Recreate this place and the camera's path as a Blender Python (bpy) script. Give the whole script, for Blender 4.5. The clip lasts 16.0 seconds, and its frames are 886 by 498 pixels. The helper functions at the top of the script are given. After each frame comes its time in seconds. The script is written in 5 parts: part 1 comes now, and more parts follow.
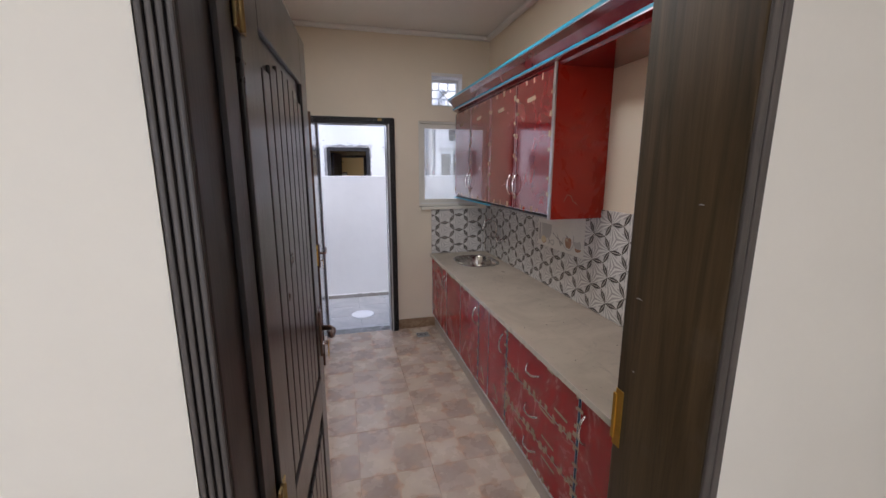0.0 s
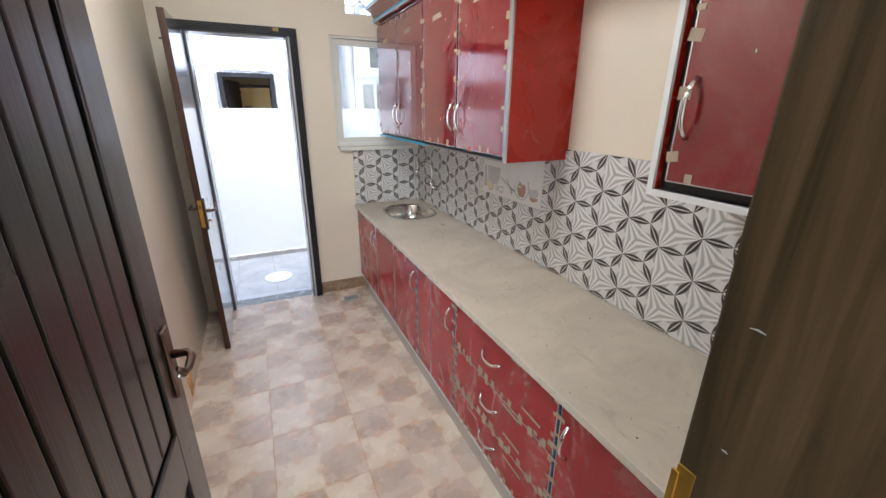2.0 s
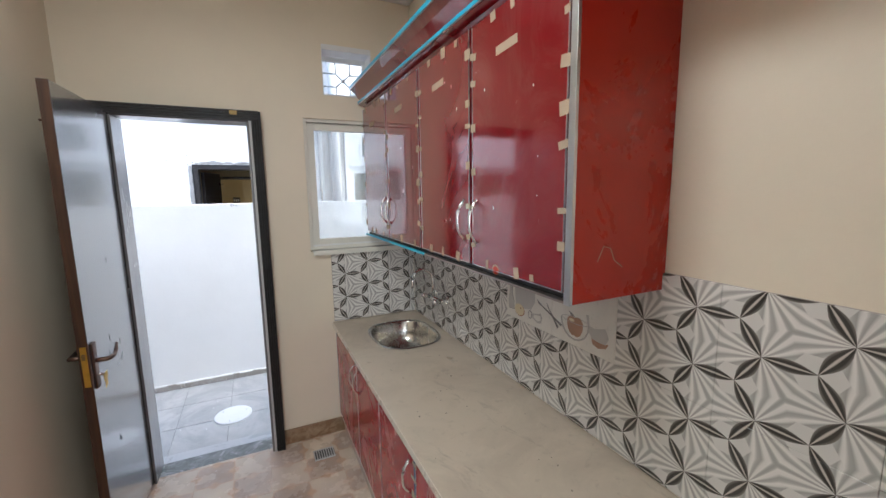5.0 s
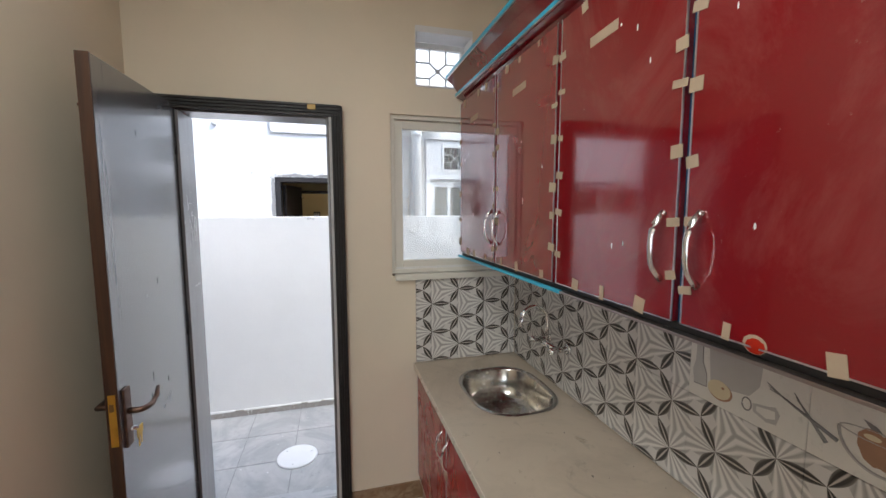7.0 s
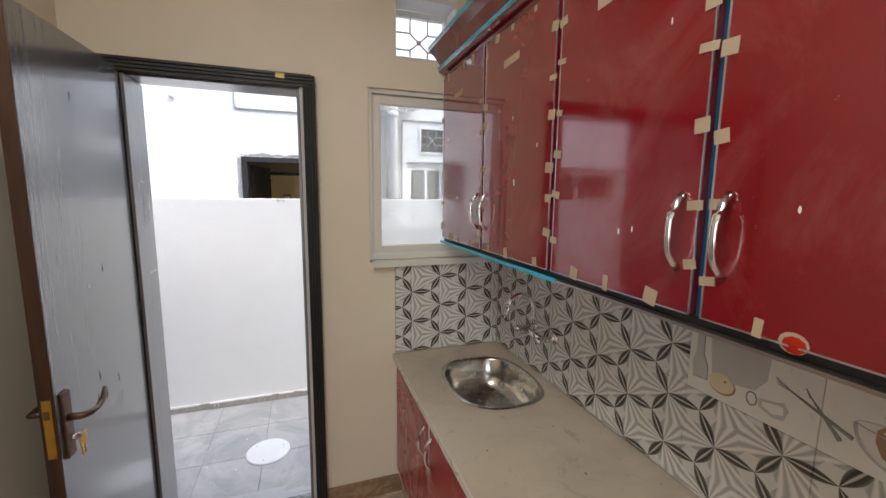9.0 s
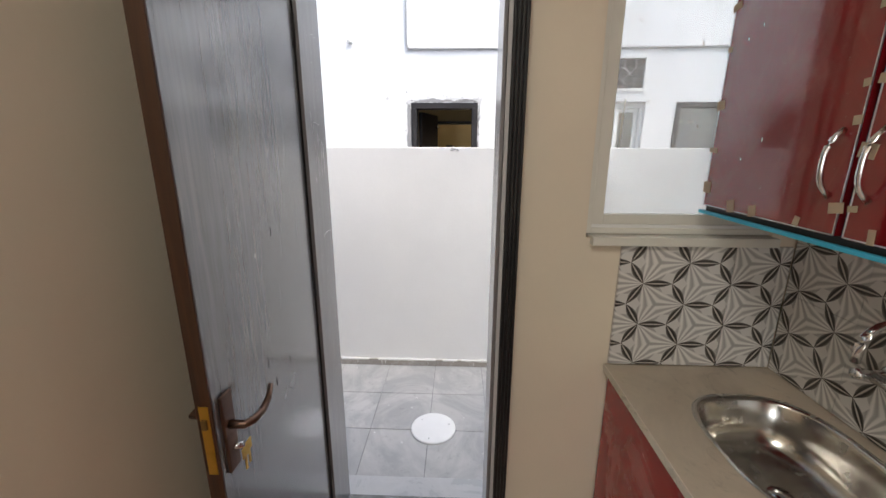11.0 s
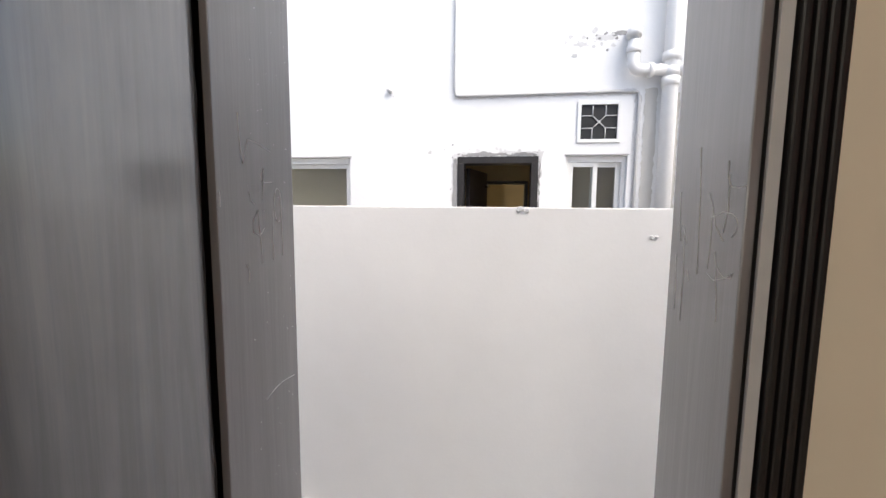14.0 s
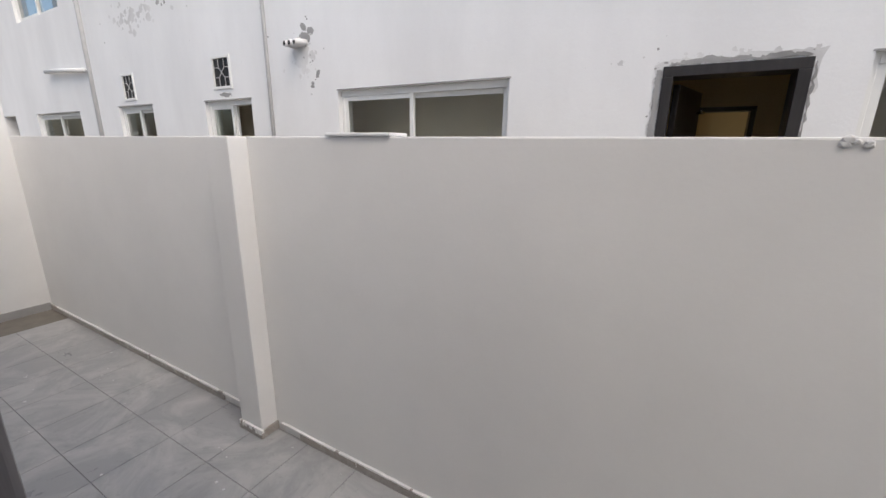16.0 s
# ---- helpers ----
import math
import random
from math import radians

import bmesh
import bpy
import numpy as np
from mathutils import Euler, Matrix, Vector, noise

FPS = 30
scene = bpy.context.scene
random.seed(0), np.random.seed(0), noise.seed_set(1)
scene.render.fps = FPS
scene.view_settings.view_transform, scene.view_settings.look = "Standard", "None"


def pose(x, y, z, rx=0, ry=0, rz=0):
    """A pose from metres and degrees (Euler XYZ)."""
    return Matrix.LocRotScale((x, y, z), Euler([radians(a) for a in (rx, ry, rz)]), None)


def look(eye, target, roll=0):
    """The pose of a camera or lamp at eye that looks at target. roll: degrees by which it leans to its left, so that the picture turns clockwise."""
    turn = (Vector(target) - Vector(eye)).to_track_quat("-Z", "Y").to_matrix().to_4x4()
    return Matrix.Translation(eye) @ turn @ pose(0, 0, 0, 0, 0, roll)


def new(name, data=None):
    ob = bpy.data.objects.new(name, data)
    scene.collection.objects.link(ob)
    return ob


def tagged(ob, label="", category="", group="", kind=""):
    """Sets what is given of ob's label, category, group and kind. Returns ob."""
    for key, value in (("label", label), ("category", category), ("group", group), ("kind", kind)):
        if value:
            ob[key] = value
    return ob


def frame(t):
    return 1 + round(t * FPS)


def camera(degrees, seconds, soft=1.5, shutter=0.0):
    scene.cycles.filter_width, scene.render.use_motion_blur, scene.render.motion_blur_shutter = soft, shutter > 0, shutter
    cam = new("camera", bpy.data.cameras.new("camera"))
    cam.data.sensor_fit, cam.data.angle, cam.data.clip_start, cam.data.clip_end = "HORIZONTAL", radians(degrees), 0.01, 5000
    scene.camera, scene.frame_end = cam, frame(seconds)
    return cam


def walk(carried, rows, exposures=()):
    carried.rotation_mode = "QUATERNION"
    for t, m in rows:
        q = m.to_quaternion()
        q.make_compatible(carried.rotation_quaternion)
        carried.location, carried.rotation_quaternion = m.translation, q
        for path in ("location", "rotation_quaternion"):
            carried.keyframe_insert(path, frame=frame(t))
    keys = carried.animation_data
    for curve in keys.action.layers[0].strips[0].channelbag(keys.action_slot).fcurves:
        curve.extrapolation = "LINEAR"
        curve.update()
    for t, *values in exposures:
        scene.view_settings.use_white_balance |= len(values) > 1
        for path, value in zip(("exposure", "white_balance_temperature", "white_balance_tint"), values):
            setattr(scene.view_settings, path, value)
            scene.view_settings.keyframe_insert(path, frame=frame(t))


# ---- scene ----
cam = camera(96.2, 16.0)
PATH = [
    (0, (0.24, 0.272, 1.702), (0.727, 2.172, 1.311), 0.0),
    (0.5, (0.292, 0.453, 1.695), (1.041, 2.263, 1.288), 0.1),
    (1, (0.339, 0.605, 1.681), (1.248, 2.318, 1.19), 0.4),
    (1.5, (0.4, 0.717, 1.661), (1.279, 2.406, 1.049), 0.6),
    (2, (0.39, 0.809, 1.654), (1.182, 2.518, 0.981), 0.5),
    (2.5, (0.385, 0.925, 1.694), (1.154, 2.647, 1.027), 0.5),
    (3, (0.441, 0.988, 1.709), (1.26, 2.707, 1.1), 0.3),
    (3.5, (0.549, 1.101, 1.732), (1.428, 2.827, 1.235), 0.4),
    (6, (0.72, 1.961, 1.693), (1.397, 3.83, 1.476), -0.2),
    (6.5, (0.708, 2.112, 1.708), (1.197, 4.041, 1.502), -0.1),
    (7, (0.728, 2.205, 1.679), (1.255, 4.124, 1.482), -0.1),
    (7.5, (0.738, 2.212, 1.677), (1.384, 4.093, 1.472), -0.1),
    (8, (0.739, 2.219, 1.677), (1.451, 4.075, 1.462), -0.1),
    (10.5, (0.634, 2.746, 1.64), (0.813, 4.687, 1.192), 1.0),
    (11, (0.569, 2.94, 1.637), (0.498, 4.874, 1.131), 0.2),
    (11.5, (0.48, 3.123, 1.645), (0.326, 5.046, 1.119), 0.2),
    (12, (0.502, 3.291, 1.643), (0.344, 5.213, 1.112), 0.7),
    (12.5, (0.512, 3.425, 1.669), (0.334, 5.343, 1.129), 0.7),
    (13, (0.516, 3.613, 1.635), (0.262, 5.53, 1.13), 0.8),
    (13.5, (0.456, 3.728, 1.621), (0.169, 5.669, 1.234), 0.7),
    (14, (0.431, 3.816, 1.616), (0.158, 5.788, 1.41), 0.5),
    (14.5, (0.434, 3.982, 1.646), (0.151, 5.955, 1.483), 0.6),
    (15, (0.378, 4.236, 1.627), (-0.076, 6.17, 1.399), 0.7),
    (15.5, (0.282, 4.375, 1.614), (-0.466, 6.195, 1.241), 0.9),
    (16, (0.197, 4.472, 1.595), (-0.762, 6.152, 1.086), 0.7),
]
EXPOSURES = [
    (0.0, 1.17, 5650, 14), (0.5, 1.4, 5300, 12), (1.0, 1.75, 5800, 9), (2.0, 2.15, 5450, 7), (3.5, 1.95, 5350, 5), (6.0, 1.6, 5800, 6), (8.0, 1.55, 5950, 7),
    (10.5, 1.5, 6350, 8), (11.0, 1.38, 6350, 8), (12.0, 1.3, 6450, 9), (13.0, 1.35, 6450, 9), (14.5, 1.1, 6600, 9), (15.0, 0.7, 6600, 9), (15.5, 0.55, 6600, 9), (16.0, 0.45, 6600, 9),
]
walk(cam, [(t, look(eye, target, roll)) for t, eye, target, roll in PATH], EXPOSURES)

# ---- light ----
world = bpy.data.worlds.new("sky")
scene.world = world
world.use_nodes = True
wn = world.node_tree
bg = wn.nodes["Background"]
sky = wn.nodes.new("ShaderNodeTexSky")
sky.sky_type, sky.sun_disc = "NISHITA", False
sky.sun_elevation, sky.sun_rotation = radians(55), radians(125)
sky.air_density, sky.dust_density, sky.ozone_density = 1.0, 4.0, 1.0
wn.links.new(sky.outputs[0], bg.inputs[0])
bg.inputs[1].default_value = 0.135
sun = new("sun", bpy.data.lights.new("sun", "SUN"))
sun.data.energy, sun.data.angle, sun.data.color = 1.0, radians(50), (1.0, 0.97, 0.92)
sun.matrix_world = look((4.5, -3.2, 8.0), (0, 0, 0))
HALL_LAMP, FAR_LAMP, ROOM_FILL = 27.0, 3.4, 7.8


def area_lamp(name, at, target, w, h, power, colour):
    la = bpy.data.lights.new(name, "AREA")
    la.shape, la.size, la.size_y, la.energy, la.color = "RECTANGLE", w, h, power, colour
    ob = new(name, la)
    ob.matrix_world = look(at, target)
    return ob


area_lamp("hall_window_light", (-0.9, -2.98, 1.6), (-0.9, 0, 1.6), 2.2, 1.5, HALL_LAMP, (1.0, 0.98, 0.97))
area_lamp("far_window_light", (3.5, 13.4, 1.7), (0.6, 10.5, 1.4), 1.6, 1.3, FAR_LAMP, (1.0, 0.9, 0.7))

# Fill light with no known source, added above the view.
disc = area_lamp("ceiling_panel_light", (0.40, 2.5, 2.955), (0.40, 2.5, 0), 0.6, 0.6, ROOM_FILL, (1.0, 0.95, 0.87))
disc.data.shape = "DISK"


# ---- materials ----
class Net:
    """Short hand for shader nodes."""

    def __init__(self, name):
        self.m = bpy.data.materials.new(name)
        self.m.use_nodes = True
        self.t = self.m.node_tree
        self.b = self.t.nodes["Principled BSDF"]
        self.pos = self.t.nodes.new("ShaderNodeNewGeometry").outputs["Position"]

    def put(self, socket, v):
        if hasattr(v, "is_output"):
            self.t.links.new(v, socket)
        else:
            socket.default_value = v

    def math(self, op, a, b=0.0, c=0.0):
        n = self.t.nodes.new("ShaderNodeMath")
        n.operation = op
        for k, v in enumerate((a, b, c)):
            self.put(n.inputs[k], v)
        return n.outputs[0]

    def noise(self, scale, detail=4.0, rough=0.55, stretch=(1, 1, 1), vec=None, distort=0.0):
        mp = self.t.nodes.new("ShaderNodeMapping")
        self.put(mp.inputs[0], vec or self.pos)
        mp.inputs["Scale"].default_value = stretch
        n = self.t.nodes.new("ShaderNodeTexNoise")
        n.inputs["Scale"].default_value, n.inputs["Detail"].default_value = scale, detail
        n.inputs["Roughness"].default_value, n.inputs["Distortion"].default_value = rough, distort
        self.t.links.new(mp.outputs[0], n.inputs["Vector"])
        return n.outputs[0]

    def ramp(self, v, *stops):
        n = self.t.nodes.new("ShaderNodeValToRGB")
        e = n.color_ramp.elements
        while len(e) < len(stops):
            e.new(0.5)
        for el, (p, c) in zip(e, stops):
            el.position = p
            el.color = (c, c, c, 1) if isinstance(c, (int, float)) else (*c, 1)
        self.put(n.inputs[0], v)
        return n.outputs[0]

    def mix(self, f, a, b, mode="MIX"):
        n = self.t.nodes.new("ShaderNodeMix")
        n.data_type, n.blend_type = "RGBA", mode
        self.put(n.inputs[0], f)
        for k, v in ((6, a), (7, b)):
            self.put(n.inputs[k], (*v, 1) if isinstance(v, tuple) else v)
        return n.outputs[2]

    def bump(self, h, strength=0.3, dist=0.01):
        n = self.t.nodes.new("ShaderNodeBump")
        n.inputs["Strength"].default_value, n.inputs["Distance"].default_value = strength, dist
        self.put(n.inputs["Height"], h)
        self.t.links.new(n.outputs[0], self.b.inputs["Normal"])

    def done(self, colour, rough=0.5, metal=0.0, coat=0.0, spec=0.5):
        self.put(self.b.inputs["Base Color"], (*colour, 1) if isinstance(colour, tuple) else colour)
        self.put(self.b.inputs["Roughness"], rough)
        self.b.inputs["Metallic"].default_value = metal
        self.b.inputs["Specular IOR Level"].default_value = spec
        self.b.inputs["Coat Weight"].default_value = coat
        self.b.inputs["Coat Roughness"].default_value = 0.06
        return self.m


def paint(name, colour, var=0.08, rough=0.6, bump=0.12, streak=(1, 1, 1)):
    n = Net(name)
    big = n.noise(1.3, 5, 0.6, streak)
    fine = n.noise(60, 3)
    lo = tuple(c * (1 - var) for c in colour)
    hi = tuple(min(1, c * (1 + var * 0.5)) for c in colour)
    c = n.mix(n.ramp(big, (0.35, 0.0), (0.65, 1.0)), lo, hi)
    c = n.mix(n.math("MULTIPLY", fine, 0.12), c, tuple(x * 0.8 for x in colour))
    n.bump(n.math("ADD", n.noise(9, 4), n.math("MULTIPLY", fine, 0.3)), bump, 0.01)
    return n.done(c, n.ramp(big, (0.3, rough - 0.08), (0.7, rough + 0.08)))


def wood(name, dark, light, rough=0.4, axis=2, coat=0.1, scale=26, dust=0.0, relief=0.18, vary=0.09):
    n = Net(name)
    st = [1, 1, 1]
    st[axis] = 0.05
    g = n.noise(scale, 6, 0.65, tuple(st), distort=0.6)
    fine = n.noise(scale * 6, 3, 0.6, tuple(st))
    c = n.mix(n.ramp(g, (0.34, 0.0), (0.66, 1.0)), dark, light)
    c = n.mix(n.math("MULTIPLY", fine, 0.35), c, tuple(x * 0.5 for x in dark))
    spots = n.ramp(n.noise(5, 5, 0.7), (0.62, 0.0), (0.75, 1.0))
    c = n.mix(n.math("MULTIPLY", spots, dust), c, (0.3, 0.28, 0.26))
    n.bump(n.math("ADD", g, n.math("MULTIPLY", fine, 0.5)), relief, 0.004)
    return n.done(c, n.ramp(n.noise(4, 4), (0.3, rough - vary), (0.7, rough + vary)), coat=coat)


def laminate(name, colour, dust, rough, coat=0.0):
    n = Net(name)
    sm = n.noise(3.2, 6, 0.68, (1, 1, 0.8), distort=1.2)
    sp = n.noise(38, 4, 0.7)
    c = n.mix(n.math("MULTIPLY", n.ramp(sm, (0.48, 0.0), (0.7, 1.0)), dust), colour, (0.46, 0.19, 0.17))
    c = n.mix(n.math("MULTIPLY", n.ramp(sp, (0.68, 0.0), (0.74, 1.0)), dust), c, (0.5, 0.38, 0.34))
    n.bump(n.noise(2.5, 2), 0.03, 0.01)
    return n.done(c, n.ramp(sm, (0.4, rough), (0.75, rough + 0.25)), coat=coat)


def metal(name, colour, rough=0.2, spots=0.2):
    n = Net(name)
    g = n.noise(25, 4)
    c = n.mix(n.math("MULTIPLY", n.ramp(g, (0.5, 0.0), (0.7, 1.0)), spots), colour, tuple(x * 0.45 for x in colour))
    return n.done(c, n.ramp(g, (0.3, rough), (0.75, rough + 0.18)), metal=1.0)


def plain(name, colour, rough=0.5, var=0.12, scale=12):
    n = Net(name)
    g = n.noise(scale, 5)
    c = n.mix(g, tuple(x * (1 - var) for x in colour), tuple(min(1, x * (1 + var)) for x in colour))
    n.bump(n.noise(scale * 6, 3), 0.08, 0.004)
    return n.done(c, rough)


def glass(name, tint, rough=0.0, dust=0.0):
    n = Net(name)
    n.put(n.b.inputs["Transmission Weight"], n.ramp(n.noise(3, 5, 0.6), (0.3, 1.0 - dust * 0.6), (0.7, 1.0 - dust)))
    n.b.inputs["IOR"].default_value = 1.45
    n.b.inputs["Base Color"].default_value = (*tint, 1)
    sm = n.ramp(n.noise(6, 5, 0.7), (0.45, rough), (0.8, rough + 0.06))
    n.put(n.b.inputs["Roughness"], sm)
    return n.m


def hex_tile(name, ax):
    """Printed relief tile: lens petals on a honeycomb. ax: which world axis runs along the wall."""
    n = Net(name)
    sp = n.t.nodes.new("ShaderNodeSeparateXYZ")
    n.t.links.new(n.pos, sp.inputs[0])
    u = n.math("SUBTRACT", 2.091, sp.outputs[1]) if ax == 1 else n.math("SUBTRACT", sp.outputs[0], 1.249)
    v = n.math("SUBTRACT", sp.outputs[2], 1.311)
    q = n.math("DIVIDE", v, 0.0803)
    p = n.math("SUBTRACT", n.math("DIVIDE", u, 0.1045), n.math("MULTIPLY", q, 0.5))
    dark = light = None

    def family(line, along, sgn, ta, tb, want, pale, flip):
        ln = n.math("ROUND", line)
        off = n.math("SUBTRACT", line, ln)
        d = n.math("ABSOLUTE", off)
        al = n.math("ADD", along, n.math("MULTIPLY", off, 0.5 * sgn))
        fl = n.math("FLOOR", al)
        s = n.math("SUBTRACT", al, fl)
        w = n.math("ADD", n.math("SINE", n.math("MULTIPLY", s, math.pi)), 0.02)
        val = n.math("DIVIDE", d, w)
        fan = n.math("DIVIDE", d, n.math("ADD", n.math("SUBTRACT", 1.0, s) if flip else s, 0.03))
        fan = n.math("ADD", fan, n.math("MULTIPLY", n.math("MULTIPLY", d, s), 0.35))
        fan = n.math("MULTIPLY", fan, 0.8)
        typ = n.math("FLOORED_MODULO", n.math("ADD", n.math("MULTIPLY", ln, ta), n.math("MULTIPLY", fl, tb)), 3.0)
        isd = n.math("COMPARE", typ, want, 0.25)
        return n.math("ADD", val, n.math("MULTIPLY", n.math("SUBTRACT", 1.0, isd), 9.0)), n.math("ADD", fan, n.math("MULTIPLY", n.math("SUBTRACT", 1.0, n.math("COMPARE", typ, pale, 0.25)), 9.0))

    for f in (family(q, p, 1, 2, 1, 0.0, 2.0, True), family(p, q, 1, 1, 2, 1.0, 0.0, False), family(n.math("ADD", p, q), q, -1, 1, 1, 0.0, 2.0, True)):
        dark = f[0] if dark is None else n.math("MINIMUM", dark, f[0])
        light = f[1] if light is None else n.math("MINIMUM", light, f[1])
    body = n.ramp(light, (0.0, 0.40), (0.05, 0.48), (0.10, 0.84), (0.20, 0.80), (0.29, 0.42), (0.38, 0.50), (0.47, 0.86), (0.57, 0.78), (0.67, 0.40), (0.82, 0.50), (1.0, 0.72))
    petal = n.ramp(dark, (0.0, 0.66), (0.02, 0.5), (0.045, 0.02), (0.11, 0.02), (0.165, 0.16), (0.19, 0.4))
    mask = n.math("LESS_THAN", dark, 0.18)
    c = n.mix(mask, n.mix(1.0, body, (1.0, 0.97, 0.92), "MULTIPLY"), n.mix(1.0, petal, (1.0, 0.9, 0.8), "MULTIPLY"))
    h = n.math("ADD", n.math("MINIMUM", light, 0.5), n.math("MULTIPLY", n.math("MINIMUM", dark, 0.2), -2.0))
    n.bump(h, 0.5, 0.006)
    c = n.mix(n.math("MULTIPLY", n.noise(5, 5), 0.2), c, (0.4, 0.37, 0.33))
    return n.done(c, n.ramp(n.noise(7, 4), (0.3, 0.10), (0.7, 0.24)))


def floor_print(name):
    n = Net(name)
    sp = n.t.nodes.new("ShaderNodeSeparateXYZ")
    n.t.links.new(n.pos, sp.inputs[0])
    k = math.pi / 0.2065
    a = n.math("MULTIPLY", n.math("SUBTRACT", sp.outputs[0], 0.685), k)
    b = n.math("MULTIPLY", n.math("SUBTRACT", sp.outputs[1], 3.5), k)
    prod = n.math("MULTIPLY", n.math("SINE", a), n.math("SINE", b))
    p3 = n.math("MULTIPLY", n.math("SINE", n.math("MULTIPLY", a, 3.0)), n.math("SINE", n.math("MULTIPLY", b, 3.0)))
    sa, sb = n.math("POWER", n.math("ABSOLUTE", n.math("SINE", a)), 2.0), n.math("POWER", n.math("ABSOLUTE", n.math("SINE", b)), 2.0)
    bulge = n.math("SUBTRACT", n.math("ADD", sa, sb), n.math("MULTIPLY", n.math("MULTIPLY", sa, sb), 2.0))
    prod = n.math("SUBTRACT", prod, n.math("MULTIPLY", bulge, 0.09))
    val = n.math("ADD", n.math("ADD", prod, n.math("MULTIPLY", p3, 0.36)), n.math("MULTIPLY", n.math("SUBTRACT", n.noise(14, 4), 0.5), 0.32))
    f = n.ramp(n.math("ADD", n.math("MULTIPLY", val, 0.5), 0.5), (0.0, (0.42, 0.325, 0.255)), (0.38, (0.46, 0.335, 0.25)), (0.46, (0.60, 0.395, 0.255)), (0.52, (0.70, 0.585, 0.45)), (1.0, (0.75, 0.645, 0.51)))
    info = n.t.nodes.new("ShaderNodeObjectInfo").outputs["Random"]
    f = n.mix(n.math("MULTIPLY", n.ramp(n.noise(3.5, 6, 0.65), (0.38, 0.0), (0.62, 1.0)), 0.7), f, (0.60, 0.50, 0.42))
    f = n.mix(n.math("MULTIPLY", n.ramp(n.noise(24, 5, 0.7), (0.55, 0.0), (0.75, 1.0)), 0.45), f, (0.68, 0.60, 0.52))
    f = n.mix(n.math("MULTIPLY", info, 0.14), f, (0.36, 0.27, 0.22))
    n.bump(n.noise(40, 4), 0.1, 0.003)
    return n.done(f, n.ramp(n.noise(6, 5, 0.6), (0.3, 0.17), (0.7, 0.36)), spec=0.8)


def stone(name, base, vein, scale=4.0, rough=0.35, amount=0.6, smudge=0.0):
    n = Net(name)
    a = n.noise(scale, 7, 0.65, distort=1.5)
    s = n.noise(scale * 12, 4, 0.6)
    c = n.mix(n.math("MULTIPLY", n.ramp(a, (0.42, 0.0), (0.62, 1.0)), amount), base, vein)
    c = n.mix(n.math("MULTIPLY", n.ramp(s, (0.6, 0.0), (0.72, 1.0)), 0.3), c, tuple(x * 0.55 for x in base))
    info = n.t.nodes.new("ShaderNodeObjectInfo").outputs["Random"]
    c = n.mix(n.math("MULTIPLY", info, 0.2), c, tuple(x * 0.7 for x in base))
    if smudge:
        w = n.ramp(n.noise(5.5, 5, 0.7, (1, 0.6, 1), distort=2.0), (0.60, 0.0), (0.72, 1.0))
        c = n.mix(n.math("MULTIPLY", w, smudge), c, tuple(x * 0.5 for x in base))
    n.bump(s, 0.05, 0.003)
    return n.done(c, n.ramp(a, (0.3, rough - 0.1), (0.7, rough + 0.12)))


CREAM = paint("cream_paint", (0.80, 0.71, 0.565), 0.05)
PALE = paint("pale_hall_paint", (0.80, 0.745, 0.64), 0.05)
CEIL = paint("ceiling_paint", (0.86, 0.85, 0.82), 0.04)
WHITE_OUT = paint("white_exterior_paint", (0.82, 0.82, 0.82), 0.06, 0.75, 0.25, (1, 1, 0.35))
YARD_PAINT = paint("yard_wall_paint", (0.84, 0.83, 0.815), 0.04, 0.7, 0.15)
# Bare plaster grey; also the painted shadow line above the sliders.
GREY_PLASTER_AND_SHADE = paint("bare_plaster_and_shade_grey", (0.36, 0.355, 0.35), 0.35, 0.85, 0.6)
PATCH = paint("flaked_plaster", (0.72, 0.715, 0.71), 0.2, 0.85, 0.6)
DARK_WOOD = wood("near_black_stained_wood", (0.010, 0.0085, 0.0085), (0.036, 0.029, 0.028), 0.30, coat=0.5, dust=0.03, vary=0.03)
DARK_WOOD.node_tree.nodes["Principled BSDF"].inputs["Coat Roughness"].default_value = 0.22
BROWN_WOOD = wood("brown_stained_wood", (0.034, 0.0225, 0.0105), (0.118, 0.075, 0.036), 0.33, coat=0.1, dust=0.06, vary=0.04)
EDGE_WOOD = wood("raw_brown_edge", (0.04, 0.016, 0.007), (0.09, 0.036, 0.014), 0.55)
VENEER = wood("charcoal_veneer", (0.095, 0.099, 0.108), (0.165, 0.171, 0.184), 0.26, coat=1.0, scale=40, dust=0.0, relief=0.1, vary=0.015)
for key, val in (("Coat Roughness", 0.14), ("Coat IOR", 1.9), ("Specular IOR Level", 0.8)):
    VENEER.node_tree.nodes["Principled BSDF"].inputs[key].default_value = val
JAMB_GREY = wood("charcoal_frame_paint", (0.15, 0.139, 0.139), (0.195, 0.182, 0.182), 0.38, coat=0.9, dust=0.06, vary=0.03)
for key, val in (("Coat Roughness", 0.24), ("Coat IOR", 1.7)):
    JAMB_GREY.node_tree.nodes["Principled BSDF"].inputs[key].default_value = val
JAMB_SHADED = wood("shaded_jamb_wood", (0.008, 0.0045, 0.004), (0.024, 0.013, 0.010), 0.45)
FAR_FRAME = wood("dark_charcoal_frame", (0.016, 0.014, 0.014), (0.032, 0.028, 0.028), 0.4)
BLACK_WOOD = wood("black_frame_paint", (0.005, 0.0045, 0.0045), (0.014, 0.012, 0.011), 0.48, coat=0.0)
RED = laminate("red_gloss_laminate", (0.20, 0.005, 0.009), 0.17, 0.045, 0.8)
RED.node_tree.nodes["Principled BSDF"].inputs["Coat IOR"].default_value = 1.6
